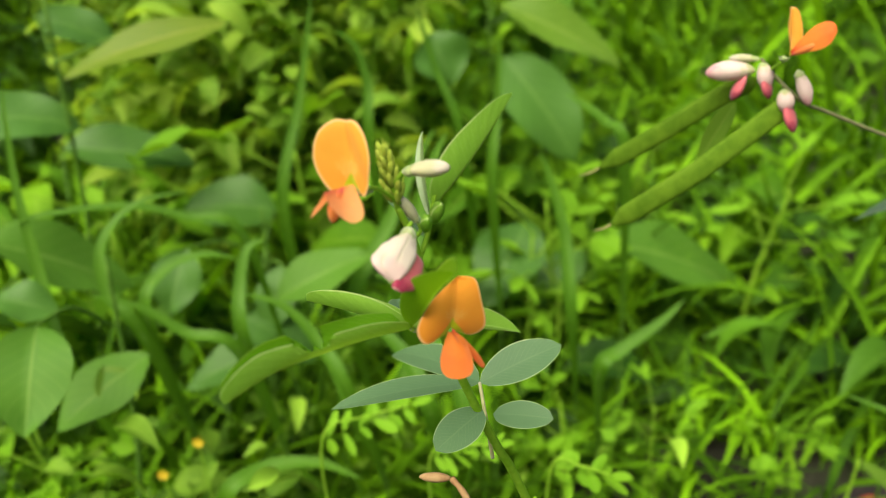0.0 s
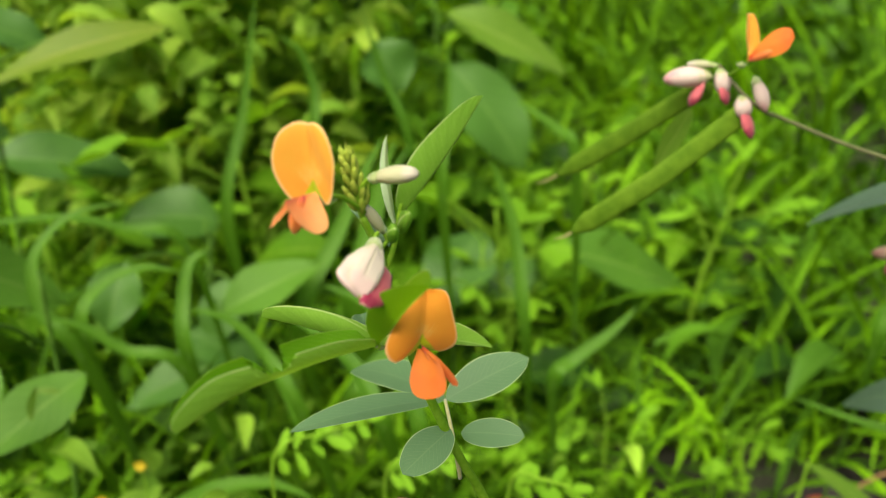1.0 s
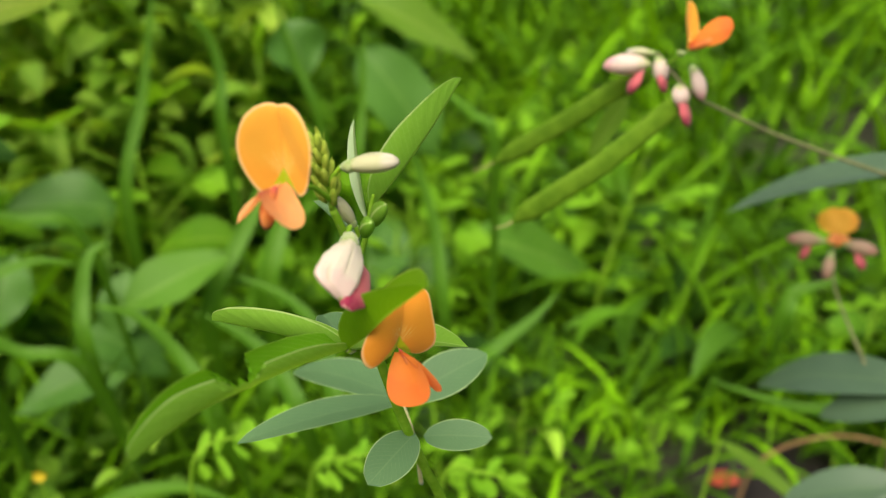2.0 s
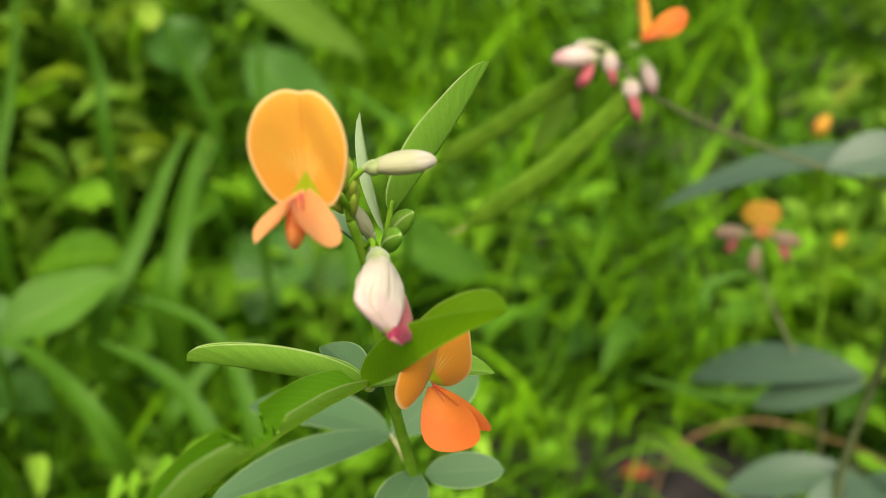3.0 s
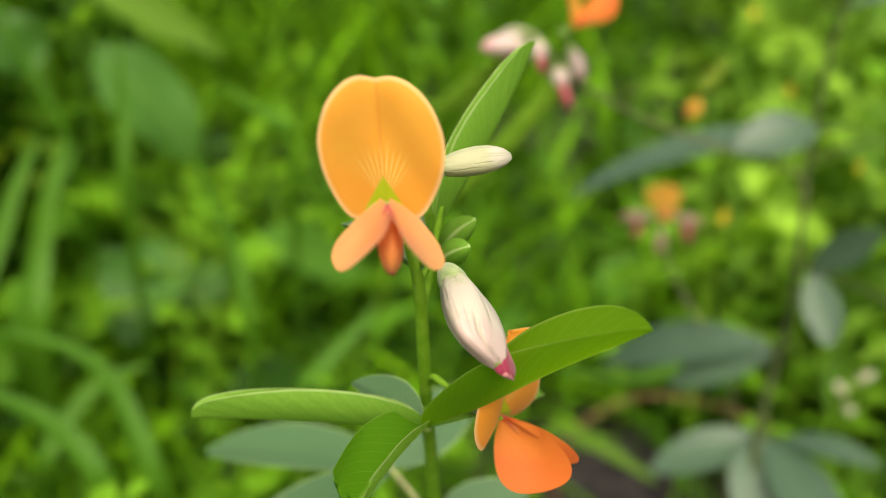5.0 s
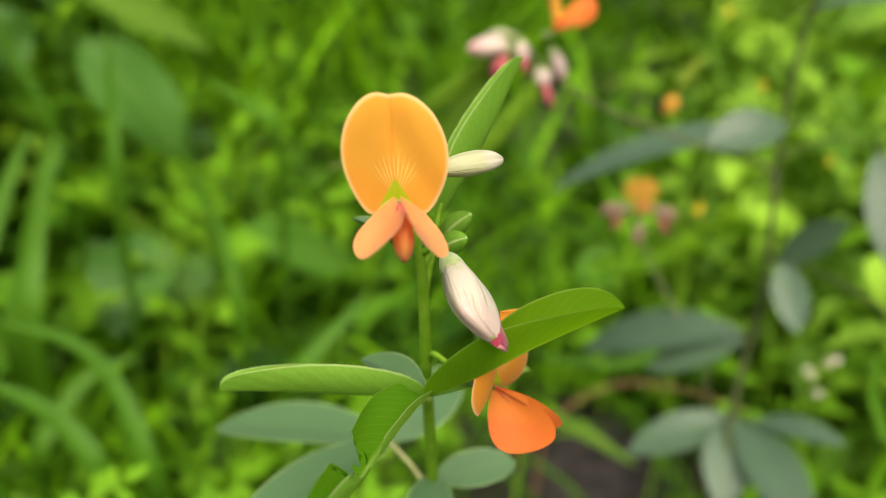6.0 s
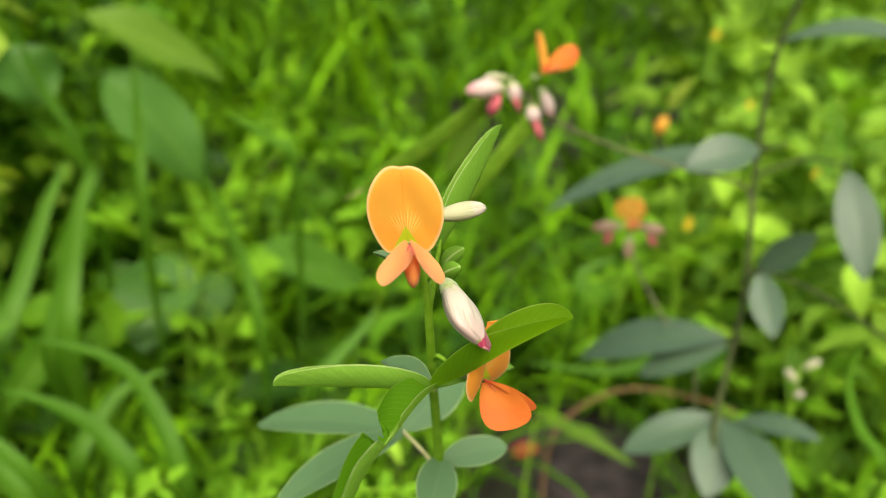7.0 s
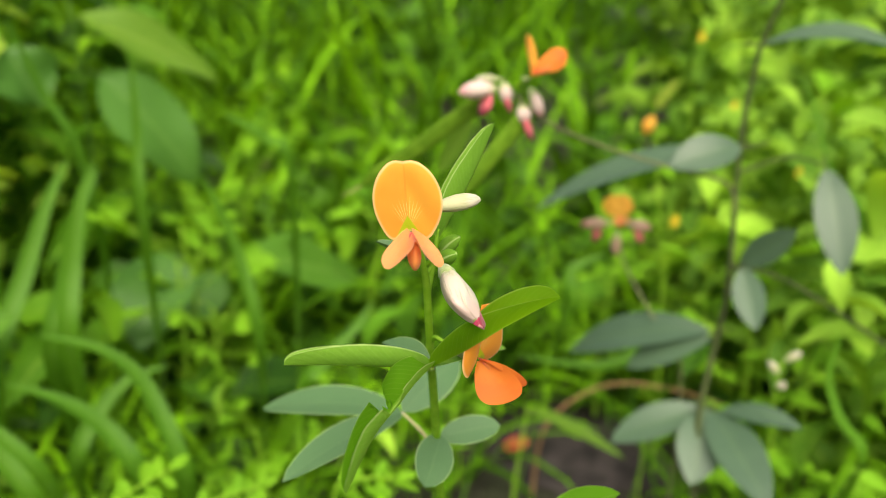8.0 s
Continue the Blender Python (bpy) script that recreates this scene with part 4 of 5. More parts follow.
rear_leaf((0.3481, 0.3315, 0.4250), (0.3900, 0.2650, 0.4230), 0.020, (-0.3, -0.3, 0.9), arch=0.010)
rear_leaf((0.3820, 0.2975, 0.3526), (0.3595, 0.2653, 0.2952), 0.024, (-0.7, -0.5, 0.4), arch=0.004)
stalk(rear, [(0.3300, 0.3240, 0.3500), (0.3560, 0.3080, 0.3600), (0.3840, 0.3000, 0.3530)], 0.0010, 0.0007, STEM_DARK, "side_stem")
stalk(rear, [(0.3209, 0.3137, 0.2951), (0.3446, 0.2892, 0.2873), (0.3597, 0.2377, 0.2636), (0.362, 0.20, 0.25)], 0.0013, 0.0008, STEM_DARK, "side_stem")

# long stalk that carries the pink buds
stalk(rear, [(0.3250, 0.3190, 0.3250), (0.3180, 0.3220, 0.3450), (0.2750, 0.3300, 0.3580), (0.2400, 0.3350, 0.3690), (0.2070, 0.3360, 0.3800), (0.1790, 0.3330, 0.3910), (0.1680, 0.3280, 0.3950), (0.1600, 0.3290, 0.4010), (0.1535, 0.3325, 0.4085), (0.1500, 0.3338, 0.4130)], 0.0010, 0.0007, STEM_THIN, "flower_stalk", "long thin brownish flower stalk")
closed_bud(rear, (0.1479, 0.3345, 0.4083), (0.1300, 0.3400, 0.4070), 0.0085, CREAM_PINK, (0.1402, 0.3362, 0.3962), "pink_bud", "cream bud with a deep pink keel", 1.05, pink_width=1.15, pink_from=0.12, squat=0.5, crease=0.05)
closed_bud(rear, (0.1496, 0.3342, 0.4127), (0.1386, 0.3386, 0.4131), 0.0035, CREAM_GREEN, None, "green_bud", "slim pale green bud")
closed_bud(rear, (0.1506, 0.3338, 0.4115), (0.1524, 0.3322, 0.4010), 0.0068, CREAM_PINK, (0.1535, 0.3308, 0.3972), "pink_bud", "cream bud with a deep pink tip", 1.1, pink_width=1.1, pink_from=0.2, squat=0.5, crease=0.05)
closed_bud(rear, (0.1585, 0.3295, 0.4010), (0.1599, 0.3275, 0.3920), 0.0075, CREAM_PINK, (0.1626, 0.3248, 0.3842), "pink_bud", "cream bud with a deep pink tip", 1.1, pink_width=1.1, pink_from=0.2, squat=0.5, crease=0.05)
closed_bud(rear, (0.1625, 0.3275, 0.4085), (0.1670, 0.3240, 0.3950), 0.0060, CREAM_PINK, None, "white_bud", "small white and mauve bud", 1.1)
pea_flower(rear, (0.1545, 0.3190, 0.4150), (0.1548, 0.3240, 0.4332), (0.85, 0.5, 0.0), (0.1662, 0.3092, 0.4264), (0.1650, 0.3078, 0.4246), (0.1615, 0.3115, 0.4200), 0.0082, (0.1530, 0.3215, 0.4118), "orange pea flower with a folded banner", cup=45.0, wing=DEEP_WING, wing_width=0.0085, ups=((-0.3, -0.8, 0.5), (-0.3, -0.8, 0.5)))
stalk(rear, [(0.1535, 0.3325, 0.4085), (0.1532, 0.3270, 0.4105), (0.1530, 0.3215, 0.4122)], 0.0006, 0.0006, STEM, "flower_stalk")


def pod(parent, points, width, depth):
    """Flat curved pod with two seams and swollen seeds."""
    path = smooth_path(points, 10)
    bm = bmesh.new()
    rings = []
    for i, p in enumerate(path):
        u = i / (len(path) - 1)
        d = (path[min(i + 1, len(path) - 1)] - path[max(i - 1, 0)]).normalized()
        x = d.cross(Vector((0.25, -0.9, 0.35))).normalized()
        z = x.cross(d)
        h = min(1.0, 6 * u + 0.12, 7 * (1 - u) + 0.10)
        swell = depth * (0.75 + 0.25 * math.sin(u * 60)) * h
        rings.append([bm.verts.new(p + x * math.cos(a) * width / 2 * h + z * math.sin(a) * swell / 2) for a in [6.28318 * k / 12 for k in range(12)]])
    for a, b in zip(rings, rings[1:]):
        for k in range(12):
            bm.faces.new((a[k], a[(k + 1) % 12], b[(k + 1) % 12], b[k]))
    bm.faces.new(list(reversed(rings[0])))
    bm.faces.new(rings[-1])
    ob = part("pod", bm, POD, parent, "flat green seed pod, slightly curved")
    tip = path[-1]
    part("pod_beak", tube_bm([tip, tip + (path[-1] - path[-4]) * 0.35 + Vector((-0.002, 0, -0.001)), tip + (path[-1] - path[-4]) * 0.7 + Vector((-0.005, 0, -0.001))], 0.0007, 0.0002, 6, 4), POD_EDGE, ob)
    return ob


pod(rear, [(0.1600, 0.3290, 0.3950), (0.1565, 0.3287, 0.3917), (0.1246, 0.3212, 0.3708), (0.1050, 0.3240, 0.3570), (0.0910, 0.3290, 0.3460)], 0.0088, 0.0024)
pod(rear, [(0.1520, 0.3400, 0.4040), (0.1418, 0.3466, 0.3979), (0.1183, 0.3572, 0.3798), (0.0940, 0.3703, 0.3615)], 0.0086, 0.0024)
leaf(rear, (0.1500, 0.3560, 0.3930), (0.1400, 0.3700, 0.3630), 0.010, BROAD_LIGHT, up=(0.0, -0.6, 0.8), name="leaflet", label="narrow light green leaf behind the pods", fold=12, widest=0.8)

# ---- third flower cluster, yellow-orange with pink buds ----
third = thing("flowering_plant", (0.33, 0.36, GROUND), "thin-stemmed herb with a yellow-orange flower and pink buds", "flowering plant")
stalk(third, [(0.33, 0.36, GROUND), (0.315, 0.335, 0.12), (0.2962, 0.3244, 0.2307), (0.2940, 0.3424, 0.2508), (0.2907, 0.3600, 0.2721), (0.2880, 0.3720, 0.2900), (0.2900, 0.3800, 0.3100)], 0.0010, 0.0006, STEM_THIN)
pea_flower(third, (0.2910, 0.3805, 0.3150), (0.2935, 0.3850, 0.3290), (0.8, -0.6, 0.0), (0.2860, 0.3790, 0.3110), (0.2950, 0.3740, 0.3115), (0.2905, 0.3770, 0.3090), 0.0200, (0.2905, 0.3830, 0.3120), "small yellow-orange pea flower", banner=YELLOW_BANNER, cup=12)
closed_bud(third, (0.2870, 0.3830, 0.3110), (0.2730, 0.3965, 0.3085), 0.0085, CREAM_DULL, (0.2776, 0.3890, 0.2985), "pink_bud", "cream bud with a red-pink keel", pink_width=0.9)
closed_bud(third, (0.2930, 0.3770, 0.3110), (0.3040, 0.3640, 0.3095), 0.0085, CREAM_DULL, (0.2990, 0.3660, 0.2995), "pink_bud", "cream bud with a red-pink keel", pink_width=0.9)
closed_bud(third, (0.2880, 0.3780, 0.3060), (0.2858, 0.3766, 0.2910), 0.0065, CREAM_DULL, None, "pink_bud", "greyish mauve hanging bud")

fourth = thing("flowering_plant", (0.50, 0.49, GROUND), "far thin herb with one orange bud on an upright spike", "flowering plant")
stalk(fourth, [(0.50, 0.49, GROUND), (0.49, 0.49, 0.15), (0.470, 0.497, 0.30), (0.4641, 0.5027, 0.3547), (0.4748, 0.4929, 0.3743), (0.480, 0.488, 0.388)], 0.0012, 0.0006, STEM)
closed_bud(fourth, (0.4641, 0.5027, 0.3547), (0.4580, 0.5060, 0.3380), 0.012, YELLOW_BANNER, None, "orange_bud", "orange half-open bud")
raceme(fourth, (0.4641, 0.5027, 0.3600), (0.4760, 0.4919, 0.3850), 0.007, 14, 8)

bud_sprig = thing("budding_sprig", (0.385, 0.30, GROUND), "thin sprig with a few pale cream buds", "herb")
stalk(bud_sprig, [(0.385, 0.30, GROUND), (0.380, 0.302, 0.12), (0.3690, 0.3000, 0.2050), (0.3720, 0.2990, 0.2230)], 0.0010, 0.0006, STEM)
for a, b in (((0.3700, 0.3000, 0.2130), (0.3650, 0.3060, 0.2220)), ((0.3720, 0.2990, 0.2230), (0.3790, 0.2920, 0.2300)), ((0.3695, 0.3000, 0.2050), (0.3660, 0.2930, 0.2090))):
    closed_bud(bud_sprig, a, b, 0.006, CREAM_GREEN, None, "pale_bud", "pale cream bud")

dry = thing("dry_twig", (0.045, 0.178, GROUND), "broken dry brown stalk end among the leaves", "twig")
stalk(dry, [(0.045, 0.178, GROUND), (0.040, 0.182, 0.15), (0.0300, 0.1840, 0.2950), (0.0234, 0.1858, 0.3145), (0.0190, 0.1895, 0.3195)], 0.0012, 0.0008, DRY, knobs=0.12)
part("dry_tip", pod_shape_bm(0.0085, 0.0028, 0.0026, 1.0, 0.5, 0, 8, 8), DRY, dry, "dried pinkish flower end", along((0.0190, 0.1895, 0.3195), (0.0110, 0.1898, 0.3200)))


# ---- broad-leaved weeds behind ----
def weed(base, label, leaves, group="broad-leaved weeds"):
    """A leafy weed: one stem and leaves given as (foot, tip, width, material)."""
    ob = thing("broad_leaved_weed", base, label, "weed", group)
    feet = [Vector(l[0]) for l in leaves]
    top = Vector((sum(f.x for f in feet) / len(feet), sum(f.y for f in feet) / len(feet) + 0.03, max(f.z for f in feet) + 0.02))
    b = Vector(base)
    stalk(ob, [b, b.lerp(top, 0.5) + Vector((0.01, 0.01, 0)), top], 0.003, 0.0014, STEM_WEED)
    for k, (foot, tip, width, mat) in enumerate(leaves):
        f = Vector(foot)
        t = min(0.97, max(0.1, (f.z - b.z - 0.03) / max(0.05, top.z - b.z)))
        s = b.lerp(top, t)
        st = stalk(ob, [s, s.lerp(f, 0.5) + Vector((0, 0, 0.012)), f], 0.0016, 0.0010, STEM_WEED, "leaf_stalk", sides=6)
        to_light = Vector((-0.03, 0.05, 0.43)) - f
        up = Vector((0, 0, 1)) * 0.8 + to_light.normalized() * 0.7
        leaf(st, foot, tip, width, mat, up=up, name="leaf", fold=random.Random(k).uniform(8, 16), arch=(Vector(tip) - f).length * 0.06, ripple=width * 0.05, seed=k, widest=0.85, blunt=0.8, nu=16, nv=8, thick=0.0)
    return ob


weed((-0.17, 0.72, GROUND), "dark green broad-leaved weed with oval leaves", [
    ((-0.1190, 0.6174, 0.2010), (-0.0377, 0.6412, 0.2318), 0.046, BROAD_MID),
    ((-0.1209, 0.6658, 0.2152), (-0.1313, 0.6418, 0.1603), 0.036, BROAD),
    ((-0.1993, 0.6517, 0.2379), (-0.2131, 0.6274, 0.1851), 0.045, BROAD),
    ((-0.1548, 0.6429, 0.1768), (-0.0926, 0.6373, 0.1338), 0.040, BROAD),
    ((-0.1120, 0.6430, 0.1537), (-0.1992, 0.6049, 0.1265), 0.045, BROAD),
    ((-0.1544, 0.8218, 0.2261), (-0.2469, 0.7985, 0.2336), 0.075, BROAD)])
weed((-0.33, 0.70, GROUND), "broad-leaved weed with large dull green leaves", [
    ((-0.3123, 0.5537, 0.2773), (-0.2346, 0.6099, 0.2178), 0.060, BROAD_MID),
    ((-0.3666, 0.6560, 0.3534), (-0.2904, 0.6940, 0.3399), 0.058, BROAD),
    ((-0.3493, 0.7724, 0.3051), (-0.2338, 0.8134, 0.2794), 0.062, BROAD),
    ((-0.1514, 0.6964, 0.4231), (-0.2795, 0.6489, 0.3839), 0.036, YELLOWED),
    ((-0.3134, 0.6905, 0.4314), (-0.2547, 0.7115, 0.4063), 0.045, BROAD),
    ((-0.2819, 0.5029, 0.2526), (-0.2451, 0.5125, 0.2375), 0.034, BROAD)])
weed((-0.23, 0.50, GROUND), "light green broad-leaved weed with wavy leaves", [
    ((-0.2136, 0.4257, 0.2660), (-0.2065, 0.3804, 0.2188), 0.046, BROAD_MID),
    ((-0.1753, 0.4826, 0.2182), (-0.2240, 0.4419, 0.1861), 0.040, BROAD_MID),
    ((-0.2022, 0.4697, 0.2164), (-0.1871, 0.4624, 0.1891), 0.024, BROAD_LIGHT)])
weed((0.10, 1.10, GROUND), "tall weed with long drooping light leaves", [
    ((0.1042, 1.0633, 0.4278), (0.2667, 1.0635, 0.3465), 0.072, BROAD_LIGHT),
    ((0.1024, 0.9606, 0.3707), (0.1891, 0.9313, 0.2476), 0.090, BROAD),
    ((0.0152, 0.9661, 0.3986), (0.0409, 0.9613, 0.3389), 0.075, BROAD),
    ((0.1186, 0.8266, 0.2015), (0.0666, 0.7541, 0.1324), 0.075, BROAD)])
weed((0.20, 0.90, GROUND), "weed with one long oval leaf close to the grass", [
    ((0.2126, 0.8588, 0.1667), (0.3863, 0.8948, 0.0919), 0.085, BROAD_MID),
    ((0.1900, 0.8800, 0.1500), (0.1300, 0.8400, 0.1000), 0.050, BROAD)])

# ---- dark rock, fallen leaf, dry stalk ----
def rock(name, x, y, z, sx, sy, sz, material, label, seed):
    bm = bmesh.new()
    bmesh.ops.create_icosphere(bm, subdivisions=4, radius=1)
    for v in bm.verts:
        n = noise.noise(v.co * 1.3 + Vector((seed, 0, 0))) * 0.35 + noise.noise(v.co * 4 + Vector((0, seed, 0))) * 0.10
        v.co *= 1 + n
        v.co = Vector((v.co.x * sx, v.co.y * sy, v.co.z * sz))
    return tagged(part(name, bm, material, None, "", Matrix.Translation((x, y, z))), label, "stone")


rock("dark_rock", 0.475, 0.575, GROUND - 0.012, 0.115, 0.10, 0.040, ROCK, "dark grey flat rock lying between grass tufts", 2.0)
for k, (x, y) in enumerate(((-0.262, 1.262), (-0.225, 1.31), (-0.36, 1.36))):
    rock("pale_stone", x, y, GROUND + 0.02, 0.05, 0.04, 0.035, PALE_STONE, "pale grey stone half hidden by weeds", 5.0 + k)
red = thing("fallen_leaf", (0.405, 0.598, GROUND + 0.005), "curled reddish fallen leaf lying by the rock", "fallen leaf")
leaf(red, (0.395, 0.610, -0.012), (0.420, 0.590, -0.004), 0.016, RED_LEAF, up=(-0.3, -0.5, 0.8), name="blade", fold=15, arch=0.004)
straw = thing("dry_stalk", (0.385, 0.548, GROUND), "arched dry brown grass stalk", "dry grass")
stalk(straw, [(0.385, 0.548, GROUND), (0.3971, 0.5442, 0.049), (0.4533, 0.5159, 0.0883), (0.5017, 0.4542, 0.0898), (0.54, 0.41, 0.07)], 0.0016, 0.0009, DRY, "stalk")
BLADES = (
    (((-0.129, 0.73, 0.256), (-0.109, 0.751, 0.349), (-0.092, 0.759, 0.445)), 0.0100),
    (((-0.045, 0.752, 0.304), (-0.045, 0.76, 0.362), (-0.056, 0.762, 0.399), (-0.074, 0.761, 0.412)), 0.0090),
    (((0.044, 0.785, 0.307), (0.02, 0.794, 0.373), (0.003, 0.797, 0.432)), 0.0090),
    (((-0.134, 0.593, 0.267), (-0.174, 0.586, 0.284), (-0.215, 0.574, 0.297), (-0.269, 0.548, 0.297), (-0.294, 0.532, 0.288)), 0.0070),
    (((-0.198, 0.529, 0.213), (-0.219, 0.533, 0.243), (-0.222, 0.543, 0.278), (-0.2, 0.559, 0.302), (-0.167, 0.573, 0.307)), 0.0080),
    (((-0.129, 0.525, 0.2), (-0.163, 0.521, 0.216), (-0.191, 0.519, 0.237), (-0.224, 0.51, 0.252)), 0.0080),
    (((-0.13, 0.547, 0.199), (-0.132, 0.562, 0.238), (-0.126, 0.572, 0.262), (-0.113, 0.577, 0.267)), 0.0090),
    (((-0.195, 0.535, 0.224), (-0.184, 0.551, 0.253), (-0.157, 0.563, 0.261), (-0.134, 0.568, 0.255)), 0.0080),
    (((-0.046, 0.496, 0.176), (-0.069, 0.511, 0.213), (-0.092, 0.517, 0.237), (-0.118, 0.515, 0.247)), 0.0080),
    (((-0.251, 0.521, 0.196), (-0.266, 0.536, 0.252), (-0.278, 0.549, 0.319), (-0.28, 0.559, 0.389)), 0.0080),
    (((0.127, 0.605, 0.185), (0.124, 0.628, 0.247), (0.112, 0.644, 0.296), (0.105, 0.649, 0.315)), 0.0100),
    (((0.137, 0.538, 0.167), (0.154, 0.542, 0.183), (0.183, 0.543, 0.205), (0.2, 0.545, 0.222)), 0.0100),
    (((-0.126, 0.448, 0.129), (-0.102, 0.464, 0.141), (-0.069, 0.47, 0.14), (-0.038, 0.467, 0.128)), 0.0100),
    (((0.068, 0.696, 0.276), (0.074, 0.708, 0.34), (0.077, 0.714, 0.408)), 0.0090),
    (((-0.017, 0.656, 0.19), (0.0, 0.672, 0.236), (0.017, 0.684, 0.284), (0.039, 0.69, 0.321)), 0.0130),
    (((-0.06, 0.651, 0.18), (-0.026, 0.676, 0.246), (-0.001, 0.689, 0.298), (0.018, 0.693, 0.33)), 0.0130),
    (((-0.049, 0.547, 0.13), (-0.067, 0.567, 0.167), (-0.087, 0.578, 0.193), (-0.103, 0.583, 0.209)), 0.0110),
    (((-0.018, 0.602, 0.124), (0.005, 0.617, 0.153), (0.03, 0.622, 0.169), (0.059, 0.62, 0.174)), 0.0110),
    (((0.009, 0.519, 0.148), (-0.006, 0.54, 0.179), (-0.028, 0.554, 0.2), (-0.056, 0.563, 0.216)), 0.0120),
    (((-0.01, 0.612, 0.211), (0.001, 0.63, 0.262), (0.014, 0.64, 0.307), (0.027, 0.644, 0.334)), 0.0130),
    (((0.035, 0.51, 0.143), (0.024, 0.544, 0.197), (0.003, 0.561, 0.224), (-0.033, 0.572, 0.24)), 0.0110),
    (((0.168, 0.62, 0.319), (0.155, 0.63, 0.341), (0.136, 0.639, 0.356), (0.125, 0.644, 0.363)), 0.0100),
    (((0.381, 0.384, 0.219), (0.351, 0.404, 0.191), (0.324, 0.427, 0.18), (0.285, 0.468, 0.183)), 0.0110),
    (((0.544, 0.345, 0.272), (0.539, 0.379, 0.321), (0.536, 0.4, 0.373), (0.53, 0.415, 0.399)), 0.0100),
    (((0.372, 0.24, 0.174), (0.377, 0.261, 0.197), (0.383, 0.275, 0.22), (0.395, 0.276, 0.247)), 0.0110),
    (((0.342, 0.476, 0.211), (0.35, 0.481, 0.234), (0.361, 0.476, 0.243), (0.377, 0.466, 0.251)), 0.0110),
)


def ribbon_bm(points, width, vee=0.25):
    """A grass blade along a path, widest below its middle, pointed at its end."""
    path = smooth_path(points, 5)
    rows, uvs = [], []
    side = None
    for i, p in enumerate(path):
        u = i / (len(path) - 1)
        d = (path[min(i + 1, len(path) - 1)] - path[max(i - 1, 0)]).normalized()
        x = d.cross(Vector((0.1, -0.6, 0.8))).normalized()
        if side is not None and x.dot(side) < 0:
            x = -x
        side = x
        z = x.cross(d)
        h = width / 2 * min(1.0, 0.4 + 2.5 * u) * (1 - u ** 3) + 0.0002
        rows.append([p - x * h + z * h * vee, p - x * h * 0.5 + z * h * vee * 0.4, p, p + x * h * 0.5 + z * h * vee * 0.4, p + x * h + z * h * vee])
        uvs.append([(u, v) for v in (0, 0.25, 0.5, 0.75, 1)])
    return grid_bm(rows, uvs, 0.0)


for path, width in BLADES:
    foot = (path[0][0] + 0.4 * (path[0][0] - path[1][0]) + 0.02, path[0][1] + 0.07, GROUND)
    ob = thing("grass_blade", foot, "single long arching light green grass blade", "grass", "long arching grass blades")
    half_way = Vector(foot).lerp(Vector(path[0]), 0.55) + Vector((0.004, 0.004, 0))
    part("blade", ribbon_bm([half_way, *path], width * 1.15), BLADE, ob)
    stalk(ob, [foot, half_way, path[0]], 0.0012, 0.0008, STEM_WEED, "sheath", sides=5)
big_blade = thing("grass_blade", (0.300, 0.485, GROUND), "single broad light green grass blade", "grass")
leaf(big_blade, (0.3101, 0.4789, 0.1232), (0.3330, 0.3920, 0.1130), 0.012, BROAD_LIGHT, up=(-0.3, -0.4, 0.85), name="blade", fold=15, arch=0.006, widest=0.8)
stalk(big_blade, [(0.300, 0.485, GROUND), (0.303, 0.483, 0.05), (0.3101, 0.4789, 0.1240)], 0.0015, 0.001, STEM, "sheath")


# ---- light feathery sprigs ----
def feathery(base, tip, pairs, width, label):
    """A pinnate sprig: a thin rib with paired light leaflets."""
    base, tip = Vector(base), Vector(tip)
    ob = thing("feathery_sprig", (base.x, base.y + 0.02, GROUND), label, "herb", "light feathery sprigs")
    stalk(ob, [(base.x, base.y + 0.02, GROUND), base.lerp(Vector((base.x, base.y + 0.02, GROUND)), 0.4) + Vector((0, 0.01, 0)), base, base.lerp(tip, 0.5) + Vector((0, 0, 0.004)), tip], 0.0011, 0.0005, STEM)
    d = (tip - base)
    rnd = random.Random(pairs + int(base.x * 1000))
    side = d.cross(Vector((0, -0.5, 0.85))).normalized()
    for k in range(pairs):
        p = base.lerp(tip, (k + 0.4) / pairs)
        for s in (-1, 1):
            q = p + side * s * width * (1 - 0.35 * k / pairs) * rnd.uniform(0.45, 1.2) + d.normalized() * width * rnd.uniform(0.1, 1.0) + Vector((0, 0, width * rnd.uniform(-0.35, 0.35)))
            leaf(ob, p, q, width * rnd.uniform(0.28, 0.55), SPRIG, up=(rnd.uniform(-0.4, 0.4), rnd.uniform(-0.8, -0.1), 0.85), name="leaflet", nu=8, nv=4, blunt=0.55, widest=1.2, thick=0.0)
    leaf(ob, tip, tip + d.normalized() * width * 0.8, width * 0.36, SPRIG, up=(0, -0.5, 0.85), name="leaflet", nu=8, nv=4, blunt=0.6, thick=0.0)
    return ob


feathery((-0.0504, 0.3947, 0.2041), (0.0010, 0.4080, 0.2176), 6, 0.015, "light green feathery sprig of paired leaflets")
feathery((0.0100, 0.4200, 0.1750), (0.0500, 0.4100, 0.1880), 7, 0.012, "light green feathery sprig of paired leaflets")
feathery((0.0750, 0.3700, 0.1980), (0.1030, 0.3540, 0.2040), 5, 0.015, "light green sprig with spreading leaflets")


